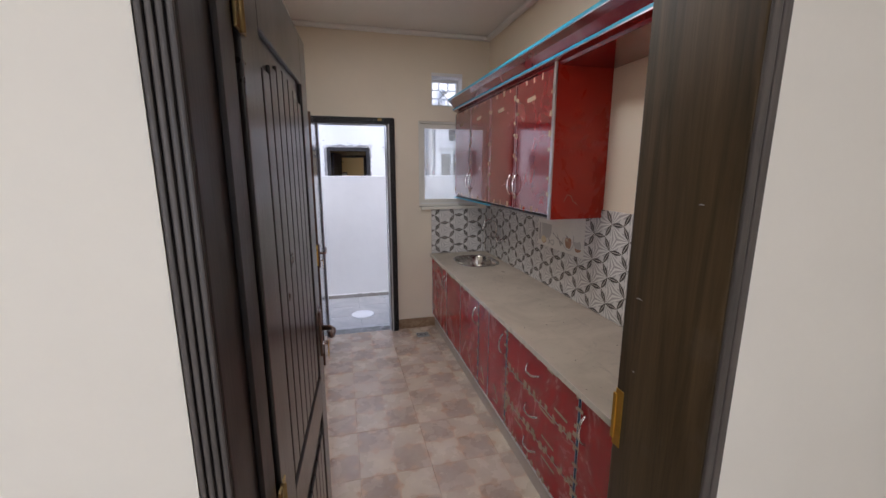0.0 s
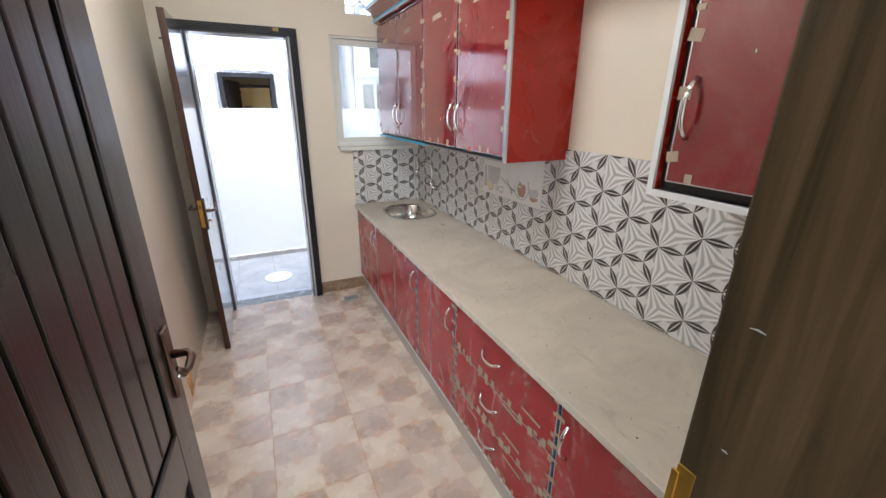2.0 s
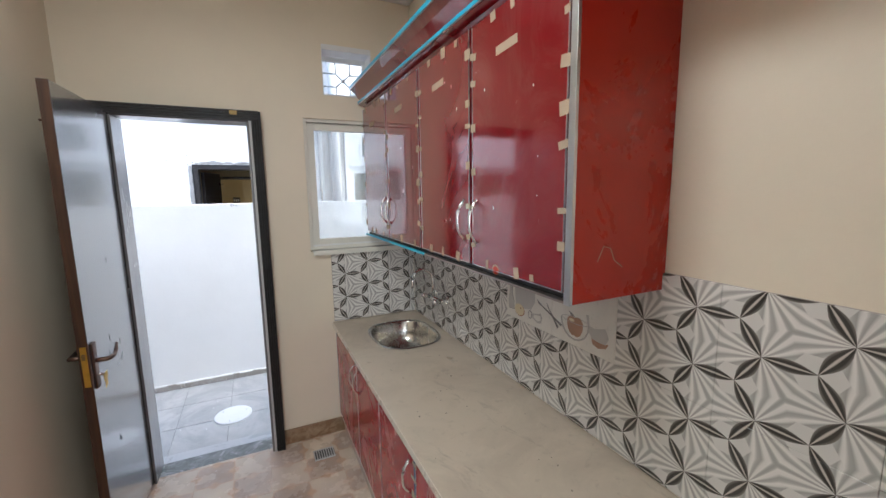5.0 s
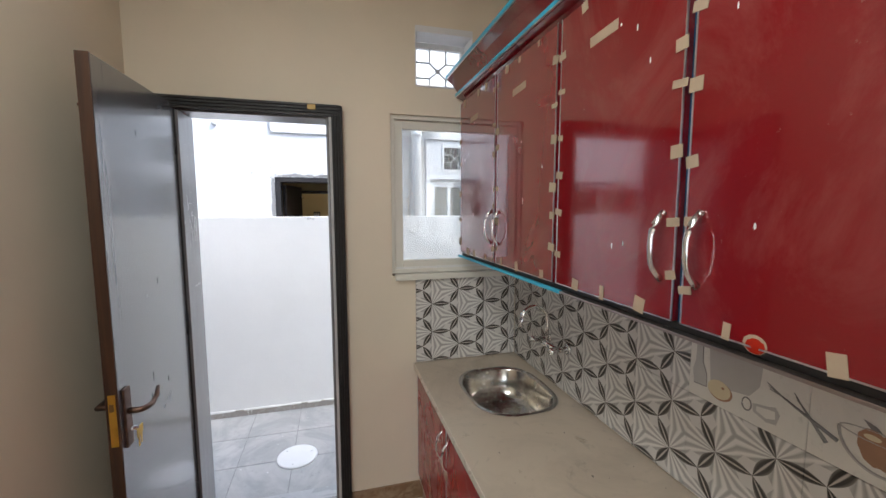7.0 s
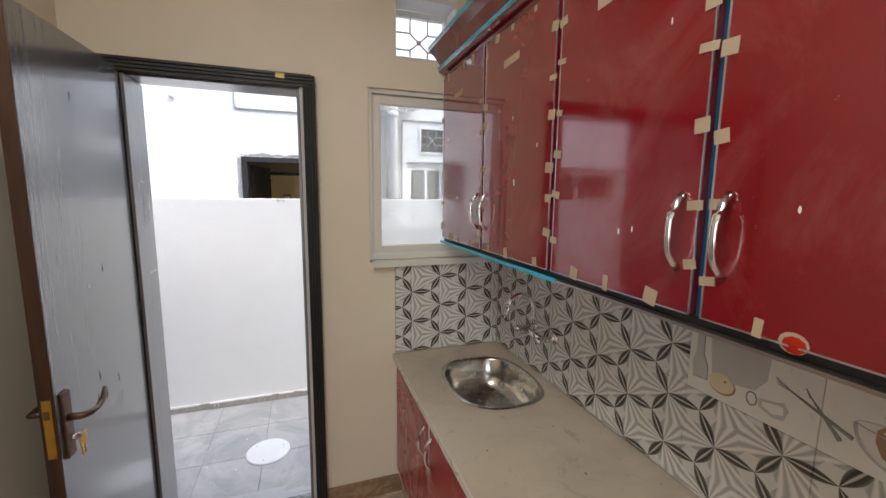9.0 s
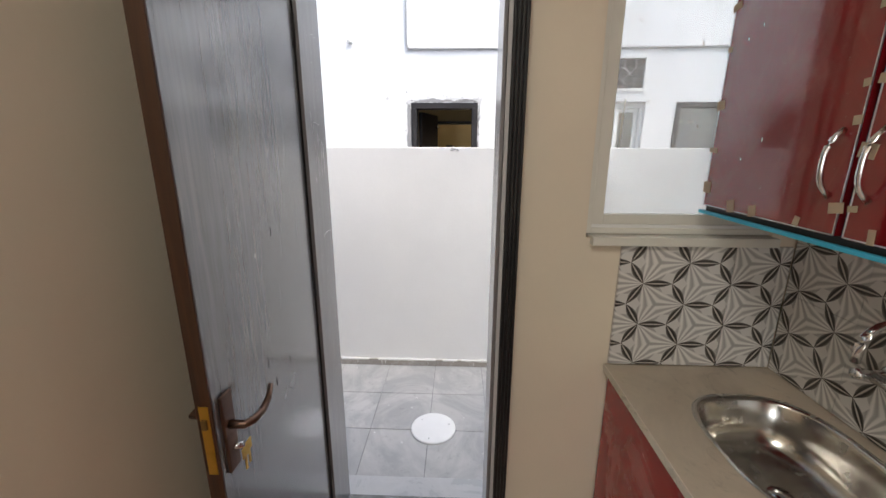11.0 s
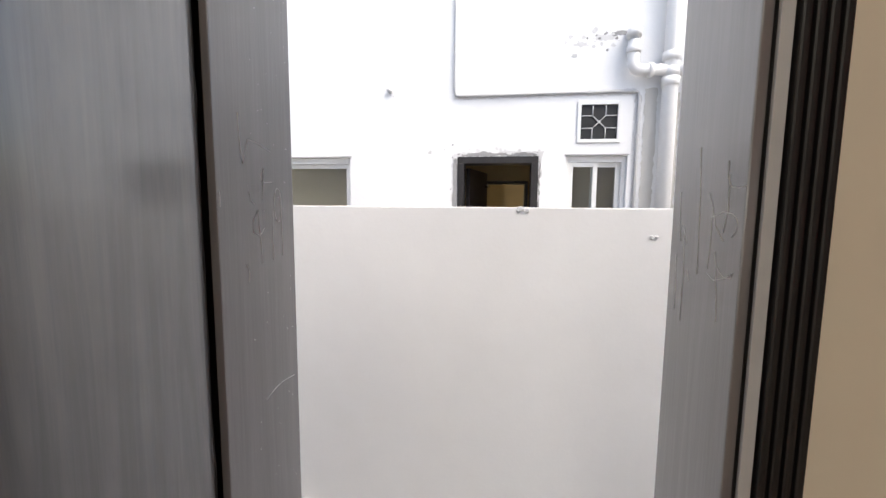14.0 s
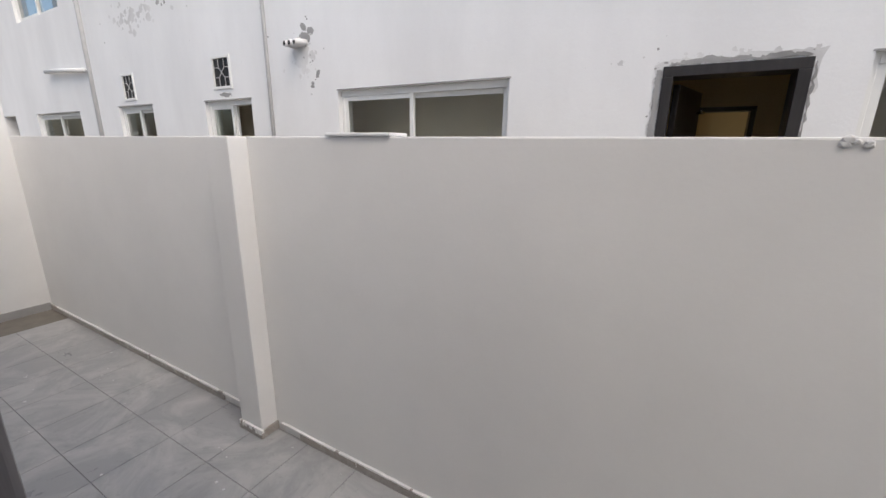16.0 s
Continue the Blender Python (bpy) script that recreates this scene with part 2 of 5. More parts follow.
# Brighter than RED: hall light painted into the side panels; also the chip.
RED_SIDE = laminate("red_lit_side_and_chip", (0.40, 0.018, 0.006), 0.02, 0.22)
RED_LOW = laminate("dusty_red_laminate", (0.34, 0.010, 0.015), 0.75, 0.16)
TAPE = plain("beige_masking_tape", (0.43, 0.325, 0.225), 0.7)
BLUE = plain("blue_protective_film", (0.05, 0.42, 0.62), 0.3)
DEEP_BLUE = plain("dark_blue_film_strip", (0.012, 0.07, 0.15), 0.35)
BROWN_ALU = metal("brown_anodised_aluminium", (0.46, 0.40, 0.37), 0.3)
ALU = metal("brushed_aluminium", (0.72, 0.73, 0.75), 0.28)
CHROME = metal("chrome", (0.82, 0.82, 0.82), 0.08, 0.1)
STEEL = metal("sink_steel", (0.62, 0.60, 0.56), 0.14, 0.25)
BRASS = metal("brass", (0.72, 0.46, 0.09), 0.28, 0.3)
OLD_BRASS = metal("painted_over_brass", (0.30, 0.21, 0.09), 0.4, 0.5)
BRONZE = metal("bronze_handle", (0.20, 0.13, 0.10), 0.3, 0.4)
# Black paints shade into gaps, hollows and carcasses; also chips and knots.
BLACK = plain("black_gap_shade_and_chips", (0.012, 0.012, 0.012), 0.5)
COUNTER = stone("beige_marble_counter", (0.58, 0.50, 0.395), (0.44, 0.375, 0.295), 2.6, 0.36, 0.6, 0.55)
SILL_MARBLE = stone("dark_veined_marble", (0.17, 0.18, 0.18), (0.45, 0.46, 0.46), 9, 0.22, 0.6)
YARD_TILE = stone("grey_yard_tile", (0.35, 0.35, 0.355), (0.52, 0.515, 0.505), 2.2, 0.36, 0.85)
STEP_TILE = stone("pale_step_tile", (0.46, 0.47, 0.48), (0.55, 0.55, 0.55), 4.0, 0.3)
SKIRT = stone("brown_skirting_tile", (0.24, 0.14, 0.07), (0.42, 0.31, 0.20), 9.0, 0.4, 0.9)
YARD_SKIRT = stone("taupe_yard_skirting", (0.34, 0.31, 0.28), (0.5, 0.48, 0.46), 14.0, 0.5, 0.5)
GROUT = plain("pale_grout", (0.50, 0.44, 0.38), 0.85)
GROUT_GREY = plain("grey_grout", (0.24, 0.24, 0.24), 0.85)
PVC = plain("white_window_profile", (0.80, 0.80, 0.78), 0.3, 0.04)
CREAM_FRAME = plain("cream_window_profile", (0.74, 0.72, 0.64), 0.35, 0.05)
GLASS = glass("dusty_clear_pane", (0.93, 0.96, 0.96), dust=0.25)
FAR_GLASS = glass("far_pane", (0.75, 0.78, 0.76))
PIPE = plain("white_plastic_pipe", (0.76, 0.75, 0.74), 0.35, 0.05)
CONDUIT = plain("grey_conduit", (0.50, 0.50, 0.50), 0.45)
CHALK = plain("chalk_mark", (0.62, 0.60, 0.58), 0.9)
HEX_Y = hex_tile("honeycomb_petal_tile_long_wall", 1)
HEX_X = hex_tile("honeycomb_petal_tile_end_wall", 0)
FLOOR_PRINT = floor_print("patterned_floor_tile")
DECOR = stone("cream_decor_tile", (0.80, 0.775, 0.71), (0.72, 0.69, 0.63), 5.0, 0.16, 0.5)
EDGE_STONE = stone("pale_lit_edge", (0.72, 0.65, 0.55), (0.60, 0.53, 0.44), 12.0, 0.3, 0.5)
FRUIT = plain("printed_pale_fruit", (0.72, 0.63, 0.42), 0.2)
TEA = plain("printed_brown_apple", (0.40, 0.235, 0.15), 0.2, 0.3)
PRINT_DARK = plain("printed_dark_grey", (0.27, 0.26, 0.25), 0.2)
PRINT_GREY = plain("printed_light_grey", (0.52, 0.50, 0.47), 0.2)
MAN_WHITE = plain("white_cover_plastic", (0.82, 0.82, 0.82), 0.35, 0.05)
STAIN = paint("damp_stained_paint", (0.62, 0.60, 0.56), 0.2, 0.8, 0.3, (1, 1, 0.25))
DIRT = plain("packed_dirt", (0.20, 0.18, 0.155), 0.9, 0.3, 8)
FAR_YELLOW = paint("far_room_paint", (0.60, 0.48, 0.27), 0.05)
SWITCH = plain("switch_board", (0.10, 0.10, 0.10), 0.4)


# ---- building helpers ----
def mesh_ob(name, bm, mat, parent=None, smooth=False):
    if parent is not None:
        bmesh.ops.translate(bm, verts=bm.verts, vec=-Vector(parent["base"]))
    bmesh.ops.recalc_face_normals(bm, faces=bm.faces)
    me = bpy.data.meshes.new(name)
    bm.to_mesh(me)
    bm.free()
    me.materials.append(mat)
    if smooth:
        for p in me.polygons:
            p.use_smooth = True
    ob = new(name, me)
    if parent is not None:
        ob.parent = parent
    return ob


def add_box(bm, lo, hi, bevel=0.0):
    c = [(a + b) / 2 for a, b in zip(lo, hi)]
    s = [abs(b - a) for a, b in zip(lo, hi)]
    r = bmesh.ops.create_cube(bm, size=1.0, matrix=Matrix.Translation(c) @ Matrix.Diagonal((*s, 1)))
    if bevel > 0:
        es = list({e for v in r["verts"] for e in v.link_edges})
        bmesh.ops.bevel(bm, geom=es, offset=min(bevel, min(s) * 0.4), segments=2, affect="EDGES", profile=0.6)


def box(name, lo, hi, mat, parent=None, bevel=0.0):
    bm = bmesh.new()
    add_box(bm, lo, hi, bevel)
    return mesh_ob(name, bm, mat, parent)


def boxes(name, items, mat, parent=None, bevel=0.0):
    if parent is not None and len(items) <= 6:
        return [box(name, lo, hi, mat, parent, bevel) for lo, hi in items][0]
    bm = bmesh.new()
    for lo, hi in items:
        add_box(bm, lo, hi, bevel)
    return mesh_ob(name, bm, mat, parent)


def thing(name, base, label, category, group=""):
    ob = new(name)
    ob.location = base
    ob["base"] = list(base)
    ob.empty_display_size = 0.1
    return tagged(ob, label, category, group)


def tube(name, pts, r, mat, parent=None, sides=10, caps=True):
    """Round bar along a line of points."""
    bm = bmesh.new()
    pts = [Vector(p) for p in pts]
    rings = []
    up = Vector((0, 0, 1))
    for i, p in enumerate(pts):
        d = (pts[min(i + 1, len(pts) - 1)] - pts[max(i - 1, 0)]).normalized()
        a = d.cross(up if abs(d.z) < 0.95 else Vector((1, 0, 0))).normalized()
        b = d.cross(a).normalized()
        rr = r[i] if isinstance(r, (list, tuple)) else r
        rings.append([bm.verts.new(p + (a * math.cos(k * 2 * math.pi / sides) + b * math.sin(k * 2 * math.pi / sides)) * rr) for k in range(sides)])
    for q, w in zip(rings, rings[1:]):
        for k in range(sides):
            bm.faces.new((q[k], q[(k + 1) % sides], w[(k + 1) % sides], w[k]))
    if caps:
        bm.faces.new(rings[0])
        bm.faces.new(rings[-1])
    return mesh_ob(name, bm, mat, parent, True)


def arc(c, a, b, r, start, end, steps):
    c, a, b = Vector(c), Vector(a), Vector(b)
    return [c + (a * math.cos(radians(start + (end - start) * k / steps)) + b * math.sin(radians(start + (end - start) * k / steps))) * r for k in range(steps + 1)]


def wall_boxes(u0, u1, z0, z1, holes):
    """Rectangles of a wall less its openings (u0, u1, z0, z1)."""
    us = sorted({u0, u1, *[h[0] for h in holes], *[h[1] for h in holes]})
    out = []
    for a, b in zip(us, us[1:]):
        cuts = sorted((h[2], h[3]) for h in holes if h[0] <= a and h[1] >= b)
        z = z0
        for lo, hi in cuts:
            if lo > z:
                out.append((a, b, z, lo))
            z = max(z, hi)
        if z < z1:
            out.append((a, b, z, z1))
    return out


def wall_x(name, u0, u1, y0, y1, z0, z1, holes, mat):
    """A wall that runs along x."""
    ob = boxes(name, [((a, y0, c), (b, y1, d)) for a, b, c, d in wall_boxes(u0, u1, z0, z1, holes)], mat)
    return tagged(ob, kind="structure")


# ---- plan ----
XL, XR, YB, YO = -0.15, 1.77, 4.35, 4.478
YN, YH = 1.08, 0.815
CEIL_Z = 3.0
YARD_Z, YW, YF = -0.05, 5.75, 7.515

# kitchen shell
DOOR_HOLE = (-0.037, 0.777, -0.02, 2.195)
WIN_HOLE = (1.03, 1.68, 1.317, 2.182)
VENT_HOLE = (1.168, 1.484, 2.337, 2.64)
tagged(wall_x("wall_back_inner", XL - 0.2, XR + 0.2, YB, YB + 0.1, -0.15, CEIL_Z, [DOOR_HOLE, WIN_HOLE, VENT_HOLE], CREAM), "cream painted plaster wall with door and windows")
tagged(wall_x("wall_back_outer", -5.3, 4.0, YB + 0.1, YO, -0.15, 3.3, [DOOR_HOLE, WIN_HOLE, VENT_HOLE], WHITE_OUT), "white painted outer house wall")
tagged(box("wall_left", (XL - 0.2, YN, -0.1), (XL, YB, CEIL_Z), CREAM), "cream painted plaster wall", kind="structure")
tagged(box("wall_right", (XR, YN, -0.1), (XR + 0.2, YB, CEIL_Z), CREAM), "cream painted plaster wall", kind="structure")
FRONT_HOLE = (0.030, 0.960, -0.02, 2.2)
tagged(wall_x("wall_front", -2.6, 3.2, YH, YN, -0.1, CEIL_Z, [FRONT_HOLE], PALE), "pale cream wall with kitchen doorway", kind="structure")
tagged(box("ceiling", (XL - 0.2, YN, CEIL_Z), (XR + 0.2, YO, CEIL_Z + 0.15), CEIL), "off-white plaster ceiling", kind="structure")
# coved ceiling edge
bm = bmesh.new()
for lo, hi in (((XL, YB - 0.05, CEIL_Z - 0.04), (XR, YB, CEIL_Z)), ((XR - 0.05, YN, CEIL_Z - 0.04), (XR, YB - 0.05, CEIL_Z)), ((XL, YN, CEIL_Z - 0.04), (XL + 0.05, YB - 0.05, CEIL_Z))):
    add_box(bm, lo, hi, 0.015)
tagged(mesh_ob("ceiling_cove", bm, CEIL), "off-white plaster ceiling cove", kind="structure")

# white rim of the added ceiling fill lamp, out of view
lamp = thing("ceiling_fill_lamp", (0.40, 2.5, CEIL_Z), "round white rim of an added ceiling fill lamp, out of view", "lamp")
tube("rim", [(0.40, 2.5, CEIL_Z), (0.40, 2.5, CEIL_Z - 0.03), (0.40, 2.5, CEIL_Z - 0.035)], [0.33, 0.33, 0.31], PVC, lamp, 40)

# hall behind
tagged(box("hall_floor", (-2.6, -3.2, -0.1), (3.2, YN, -0.004), COUNTER), "beige marble hall floor", kind="structure")
tagged(box("hall_ceiling", (-2.6, -3.2, CEIL_Z), (3.2, YN, CEIL_Z + 0.15), CEIL), "off-white hall ceiling", kind="structure")
tagged(box("hall_wall_left", (-2.8, -3.2, -0.1), (-2.6, YN, CEIL_Z), PALE), "pale cream hall wall", kind="structure")
tagged(box("hall_wall_right", (3.2, -3.2, -0.1), (3.4, YN, CEIL_Z), PALE), "pale cream hall wall", kind="structure")
tagged(wall_x("hall_wall_back", -2.8, 3.4, -3.2, -3.0, -0.1, CEIL_Z, [(-2.0, 0.2, 0.8, 2.4)], PALE), "pale cream hall wall with window")

# own house roof edge
tagged(box("roof_slab", (-5.3, -3.4, CEIL_Z + 0.16), (2.2, YB + 0.1, CEIL_Z + 0.32), WHITE_OUT), "white concrete roof slab", kind="structure")

# yard shell
tagged(box("ground", (-60, -60, -0.6), (60, 60, -0.16), DIRT), "bare packed earth", kind="structure")
XE, XS = -5.05, 3.8
tagged(box("yard_wall", (XE - 0.2, YW, -0.16), (XS + 0.2, YW + 0.115, 1.622), YARD_PAINT, bevel=0.006), "smooth off-white painted boundary wall", kind="structure")
tagged(box("yard_wall_end", (XE - 0.2, YO, -0.16), (XE, YW, 2.6), YARD_PAINT), "white painted yard end wall", kind="structure")
tagged(box("yard_wall_side", (XS, YO, -0.16), (XS + 0.2, YW, 1.9), YARD_PAINT), "white painted yard side wall", kind="structure")
tagged(box("yard_pilaster", (-1.84, 5.645, YARD_Z + 0.03), (-1.65, YW, 1.622), YARD_PAINT, bevel=0.008), "white painted wall pilaster", kind="structure")


# ---- front doorway ----
def fluted_face(bm, u0, u1, y, z0, z1, n=4, depth=0.008, sgn=-1):
    """Upright reeded face on a frame, proud towards sgn * y."""
    w = (u1 - u0) / n
    for k in range(n):
        a, b = u0 + k * w + 0.0015, u0 + (k + 1) * w - 0.0015
        add_box(bm, (a, y, z0), (b, y + sgn * depth, z1), 0.003)


def front_frame():
    z1 = 2.2
    f = thing("door_frame", (0.49, 0.95, 0), "dark brown stained wooden kitchen door frame with reeded face", "door frame")
    # Darker left jamb: the shade on its face is painted into the wood.
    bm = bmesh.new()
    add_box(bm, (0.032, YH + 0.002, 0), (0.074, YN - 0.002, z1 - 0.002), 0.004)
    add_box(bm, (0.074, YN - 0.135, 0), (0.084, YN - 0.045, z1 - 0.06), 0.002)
    mesh_ob("jamb", bm, JAMB_SHADED, f)
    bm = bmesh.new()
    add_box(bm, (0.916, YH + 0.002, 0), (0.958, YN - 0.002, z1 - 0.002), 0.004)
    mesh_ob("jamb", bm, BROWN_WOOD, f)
    box("head", (0.074, YH + 0.002, z1 - 0.056), (0.916, YN - 0.002, z1 - 0.002), DARK_WOOD, f, 0.004)
    bm = bmesh.new()
    fluted_face(bm, 0.032, 0.074, YH + 0.002, 0, z1)
    fluted_face(bm, 0.916, 0.958, YH + 0.002, 0, z1, 2)
    mesh_ob("reeded_face", bm, wood("taupe_reeded_wood", (0.06, 0.05, 0.043), (0.12, 0.10, 0.088), 0.5), f)
    # strike plate at the far edge of the jamb
    boxes("strike_plate", [((0.9135, 1.05, 0.985), (0.9175, 1.077, 1.145)), ((0.911, 1.072, 1.0), (0.9155, 1.083, 1.13))], BRASS, f, 0.0008)
    # pale scuffs
    for y, z, l in ((1.04, 1.40, 0.018), (1.03, 1.215, 0.008), (0.9, 1.635, 0.012)):
        tube("scuff", [(0.9155, y, z), (0.9155, y - l * 0.5, z + l * 0.1), (0.9155, y - l, z)], [0.0007, 0.0016, 0.0006], GREY_PLASTER_AND_SHADE, f, 6)
    return f


front_frame()


def lever_handle(parent, at, side, along, mat, z_half=0.09):
    """Plate with a curved lever, keys hanging below. side: +1 faces +x; along: direction of the lever in y."""
    x, y, z = at
    box("plate", (x, y - 0.021, z - z_half), (x + side * 0.008, y + 0.021, z + z_half), mat, parent, 0.004)
    pts = [(x, y, z + 0.02), (x + side * 0.042, y, z + 0.02), (x + side * 0.052, y + along * 0.02, z + 0.018), (x + side * 0.052, y + along * 0.06, z + 0.012), (x + side * 0.052, y + along * 0.095, z + 0.024), (x + side * 0.05, y + along * 0.118, z + 0.05)]
    tube("lever", pts, [0.011, 0.010, 0.010, 0.009, 0.008, 0.006], CHROME if mat is not BRONZE else BRONZE, parent)
    tube("key_barrel", [(x, y, z - 0.045), (x + side * 0.024, y + 0.012, z - 0.045)], 0.008, CHROME, parent)
    y += 0.02
    for dy, dz in ((0.006, 0.0), (-0.010, -0.006)):
        bm = bmesh.new()
        add_box(bm, (x + side * 0.026, y + dy - 0.012, z - 0.072 + dz), (x + side * 0.028, y + dy + 0.012, z - 0.044 + dz), 0.004)
        add_box(bm, (x + side * 0.026, y + dy - 0.004, z - 0.106 + dz), (x + side * 0.028, y + dy + 0.003, z - 0.070 + dz))
        mesh_ob("key", bm, BRASS, parent)


def front_leaf():
    z1 = 2.138
    th, ln = 0.04, 0.80
    d = thing("door_leaf", (0.09, YN - 0.02, 0), "dark brown panelled wooden kitchen door standing open", "door")
    # built square at the hinge, then swung
    ox, oy = 0.09, YN - 0.02
    bm = bmesh.new()
    add_box(bm, (ox - th, oy, 0.01), (ox - 0.012, oy + ln, z1), 0.003)
    # stiles and rails proud of the panel
    for lo, hi in (((0, 0.01), (0.13, z1)), ((ln - 0.12, 0.01), (ln, z1)), ((0.13, 0.01), (ln - 0.12, 0.16)), ((0.13, z1 - 0.16), (ln - 0.12, z1)), ((0.13, 0.78), (ln - 0.12, 0.92))):
        add_box(bm, (ox - 0.013, oy + lo[0], lo[1]), (ox, oy + hi[0], hi[1]), 0.004)
    mesh_ob("frame_panel", bm, DARK_WOOD, d)
    for z0, zz in ((0.18, 0.76), (0.94, z1 - 0.18)):
        bm = bmesh.new()
        n = 7
        w = (ln - 0.29) / n
        for k in range(n):
            y0 = oy + 0.15 + k * w
            rise = 0.055 * math.sin(math.pi * (k + 0.5) / n) if zz > 1 else 0
            add_box(bm, (ox - 0.013, y0 + 0.004, z0), (ox - 0.003, y0 + w - 0.004, zz - 0.06 + rise), 0.004)
        mesh_ob("grooved_panel", bm, DARK_WOOD, d)
    for z in (0.95, 1.93):
        boxes("hinge", [((ox - 0.002, oy - 0.026, z), (ox + 0.003, oy + 0.028, z + 0.10))], OLD_BRASS, d, 0.001)
        tube("hinge_pin", [(ox + 0.004, oy, z - 0.002), (ox + 0.004, oy, z + 0.102)], 0.006, OLD_BRASS, d)
    lever_handle(d, (ox, oy + ln - 0.05, 1.075), 1, -1, BRONZE)
    box("lock_plate", (ox - 0.03, oy + ln, 0.99), (ox - 0.01, oy + ln + 0.002, 1.16), BRASS, d)
    d.rotation_euler = (0, 0, radians(-3.6))
    return d


front_leaf()


# ---- back doorway ----
def back_frame():
    z1 = 2.193
    f = thing("door_frame", (0.37, 4.45, 0), "black and charcoal wooden back door frame with reeded face", "door frame")
    x0, x1 = 0.065, 0.704
    yf = YB - 0.012
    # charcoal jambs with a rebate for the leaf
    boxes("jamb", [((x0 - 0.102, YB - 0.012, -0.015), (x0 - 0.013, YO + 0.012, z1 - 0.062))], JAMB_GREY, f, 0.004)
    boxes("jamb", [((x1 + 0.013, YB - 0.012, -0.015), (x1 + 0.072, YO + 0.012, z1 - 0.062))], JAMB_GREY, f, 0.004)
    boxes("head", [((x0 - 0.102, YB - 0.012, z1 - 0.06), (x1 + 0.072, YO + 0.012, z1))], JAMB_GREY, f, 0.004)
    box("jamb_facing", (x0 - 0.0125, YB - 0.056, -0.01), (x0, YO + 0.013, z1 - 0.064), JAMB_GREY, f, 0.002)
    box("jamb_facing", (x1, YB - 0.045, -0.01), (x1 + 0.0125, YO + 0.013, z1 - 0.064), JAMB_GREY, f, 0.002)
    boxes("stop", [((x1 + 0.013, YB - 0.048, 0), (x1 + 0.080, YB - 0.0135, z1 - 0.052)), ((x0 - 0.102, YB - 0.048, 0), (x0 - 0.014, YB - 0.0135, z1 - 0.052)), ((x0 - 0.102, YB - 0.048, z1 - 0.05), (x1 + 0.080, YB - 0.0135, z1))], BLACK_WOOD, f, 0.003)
    bm = bmesh.new()
    yf = YB - 0.048
    fluted_face(bm, x1 + 0.028, x1 + 0.080, yf, 0, z1 - 0.03, 4, 0.012)
    fluted_face(bm, x0 - 0.102, x0 - 0.04, yf, 0, z1 - 0.03, 4, 0.012)
    for k in range(4):
        add_box(bm, (x0 - 0.102, yf, z1 - 0.056 + k * 0.0145), (x1 + 0.080 - (0.012 if k == 3 else 0.003), yf - 0.0115, z1 - 0.043 + k * 0.0145), 0.003)
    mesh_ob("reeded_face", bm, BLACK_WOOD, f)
    box("alu_bead", (x1 + 0.0135, yf - 0.006, 0), (x1 + 0.027, yf - 0.0005, z1 - 0.055), CONDUIT, f, 0.001)
    box("striker", (0.62, YB - 0.066, z1 - 0.03), (0.66, YB - 0.06, z1 - 0.005), OLD_BRASS, f, 0.002)
    # chalk scribbles on the charcoal jambs
    rnd = random.Random(5)

    def stroke(x, *pts):
        tube("chalk_stroke", [(x, min(max(y, 4.30), 4.488), z) for y, z in pts], 0.0006, CHALK, f, 5)

    xa, xb = x0 + 0.0002, x1 - 0.0002
    stroke(xa, (4.344, 1.747), (4.345, 1.722), (4.347, 1.694), (4.351, 1.677), (4.358, 1.699), (4.366, 1.713), (4.389, 1.711), (4.420, 1.704))
    stroke(xa, (4.396, 1.625), (4.402, 1.674), (4.395, 1.663), (4.396, 1.652), (4.424, 1.655))
    stroke(xa, (4.392, 1.526), (4.383, 1.610), (4.371, 1.595), (4.370, 1.576), (4.387, 1.571), (4.399, 1.581))
    stroke(xa, *[(4.4395 + 0.0105 * math.cos(radians(a)), 1.618 + 0.028 * math.sin(radians(a))) for a in range(0, 370, 20)])
    stroke(xa, (4.449, 1.628), (4.4505, 1.58), (4.450, 1.532))
    stroke(xa, (4.425, 1.610), (4.421, 1.528))
    stroke(xa, (4.351, 1.530), (4.357, 1.517), (4.355, 1.503))
    stroke(xa, (4.293, 1.635), (4.296, 1.615))
    stroke(xa, (4.363, 1.637), (4.368, 1.623), (4.377, 1.619))
    stroke(xa, (4.477, 1.308), (4.437, 1.313), (4.415, 1.311), (4.388, 1.304))
    stroke(xb, (4.383, 1.638), (4.372, 1.619), (4.364, 1.597), (4.343, 1.578))
    stroke(xb, (4.373, 1.607), (4.349, 1.614), (4.327, 1.612), (4.317, 1.604), (4.318, 1.592), (4.326, 1.585))
    stroke(xb, (4.373, 1.607), (4.372, 1.577), (4.375, 1.540))
    stroke(xb, (4.344, 1.675), (4.344, 1.655), (4.334, 1.644), (4.319, 1.642), (4.306, 1.644))
    stroke(xb, (4.340, 1.659), (4.338, 1.618), (4.345, 1.589))
    stroke(xb, (4.375, 1.534), (4.359, 1.527), (4.340, 1.532), (4.318, 1.542), (4.322, 1.536), (4.335, 1.534), (4.354, 1.545), (4.360, 1.564))
    stroke(xb, (4.359, 1.560), (4.350, 1.514), (4.345, 1.477))
    stroke(xb, (4.415, 1.701), (4.407, 1.634), (4.401, 1.528))
    stroke(xb, (4.469, 1.547), (4.464, 1.511), (4.463, 1.463))
    stroke(xb, (4.467, 1.643), (4.463, 1.597), (4.457, 1.569))
    stroke(xb, (4.451, 1.593), (4.436, 1.567))
    stroke(xb, (4.447, 1.573), (4.441, 1.535), (4.442, 1.451))
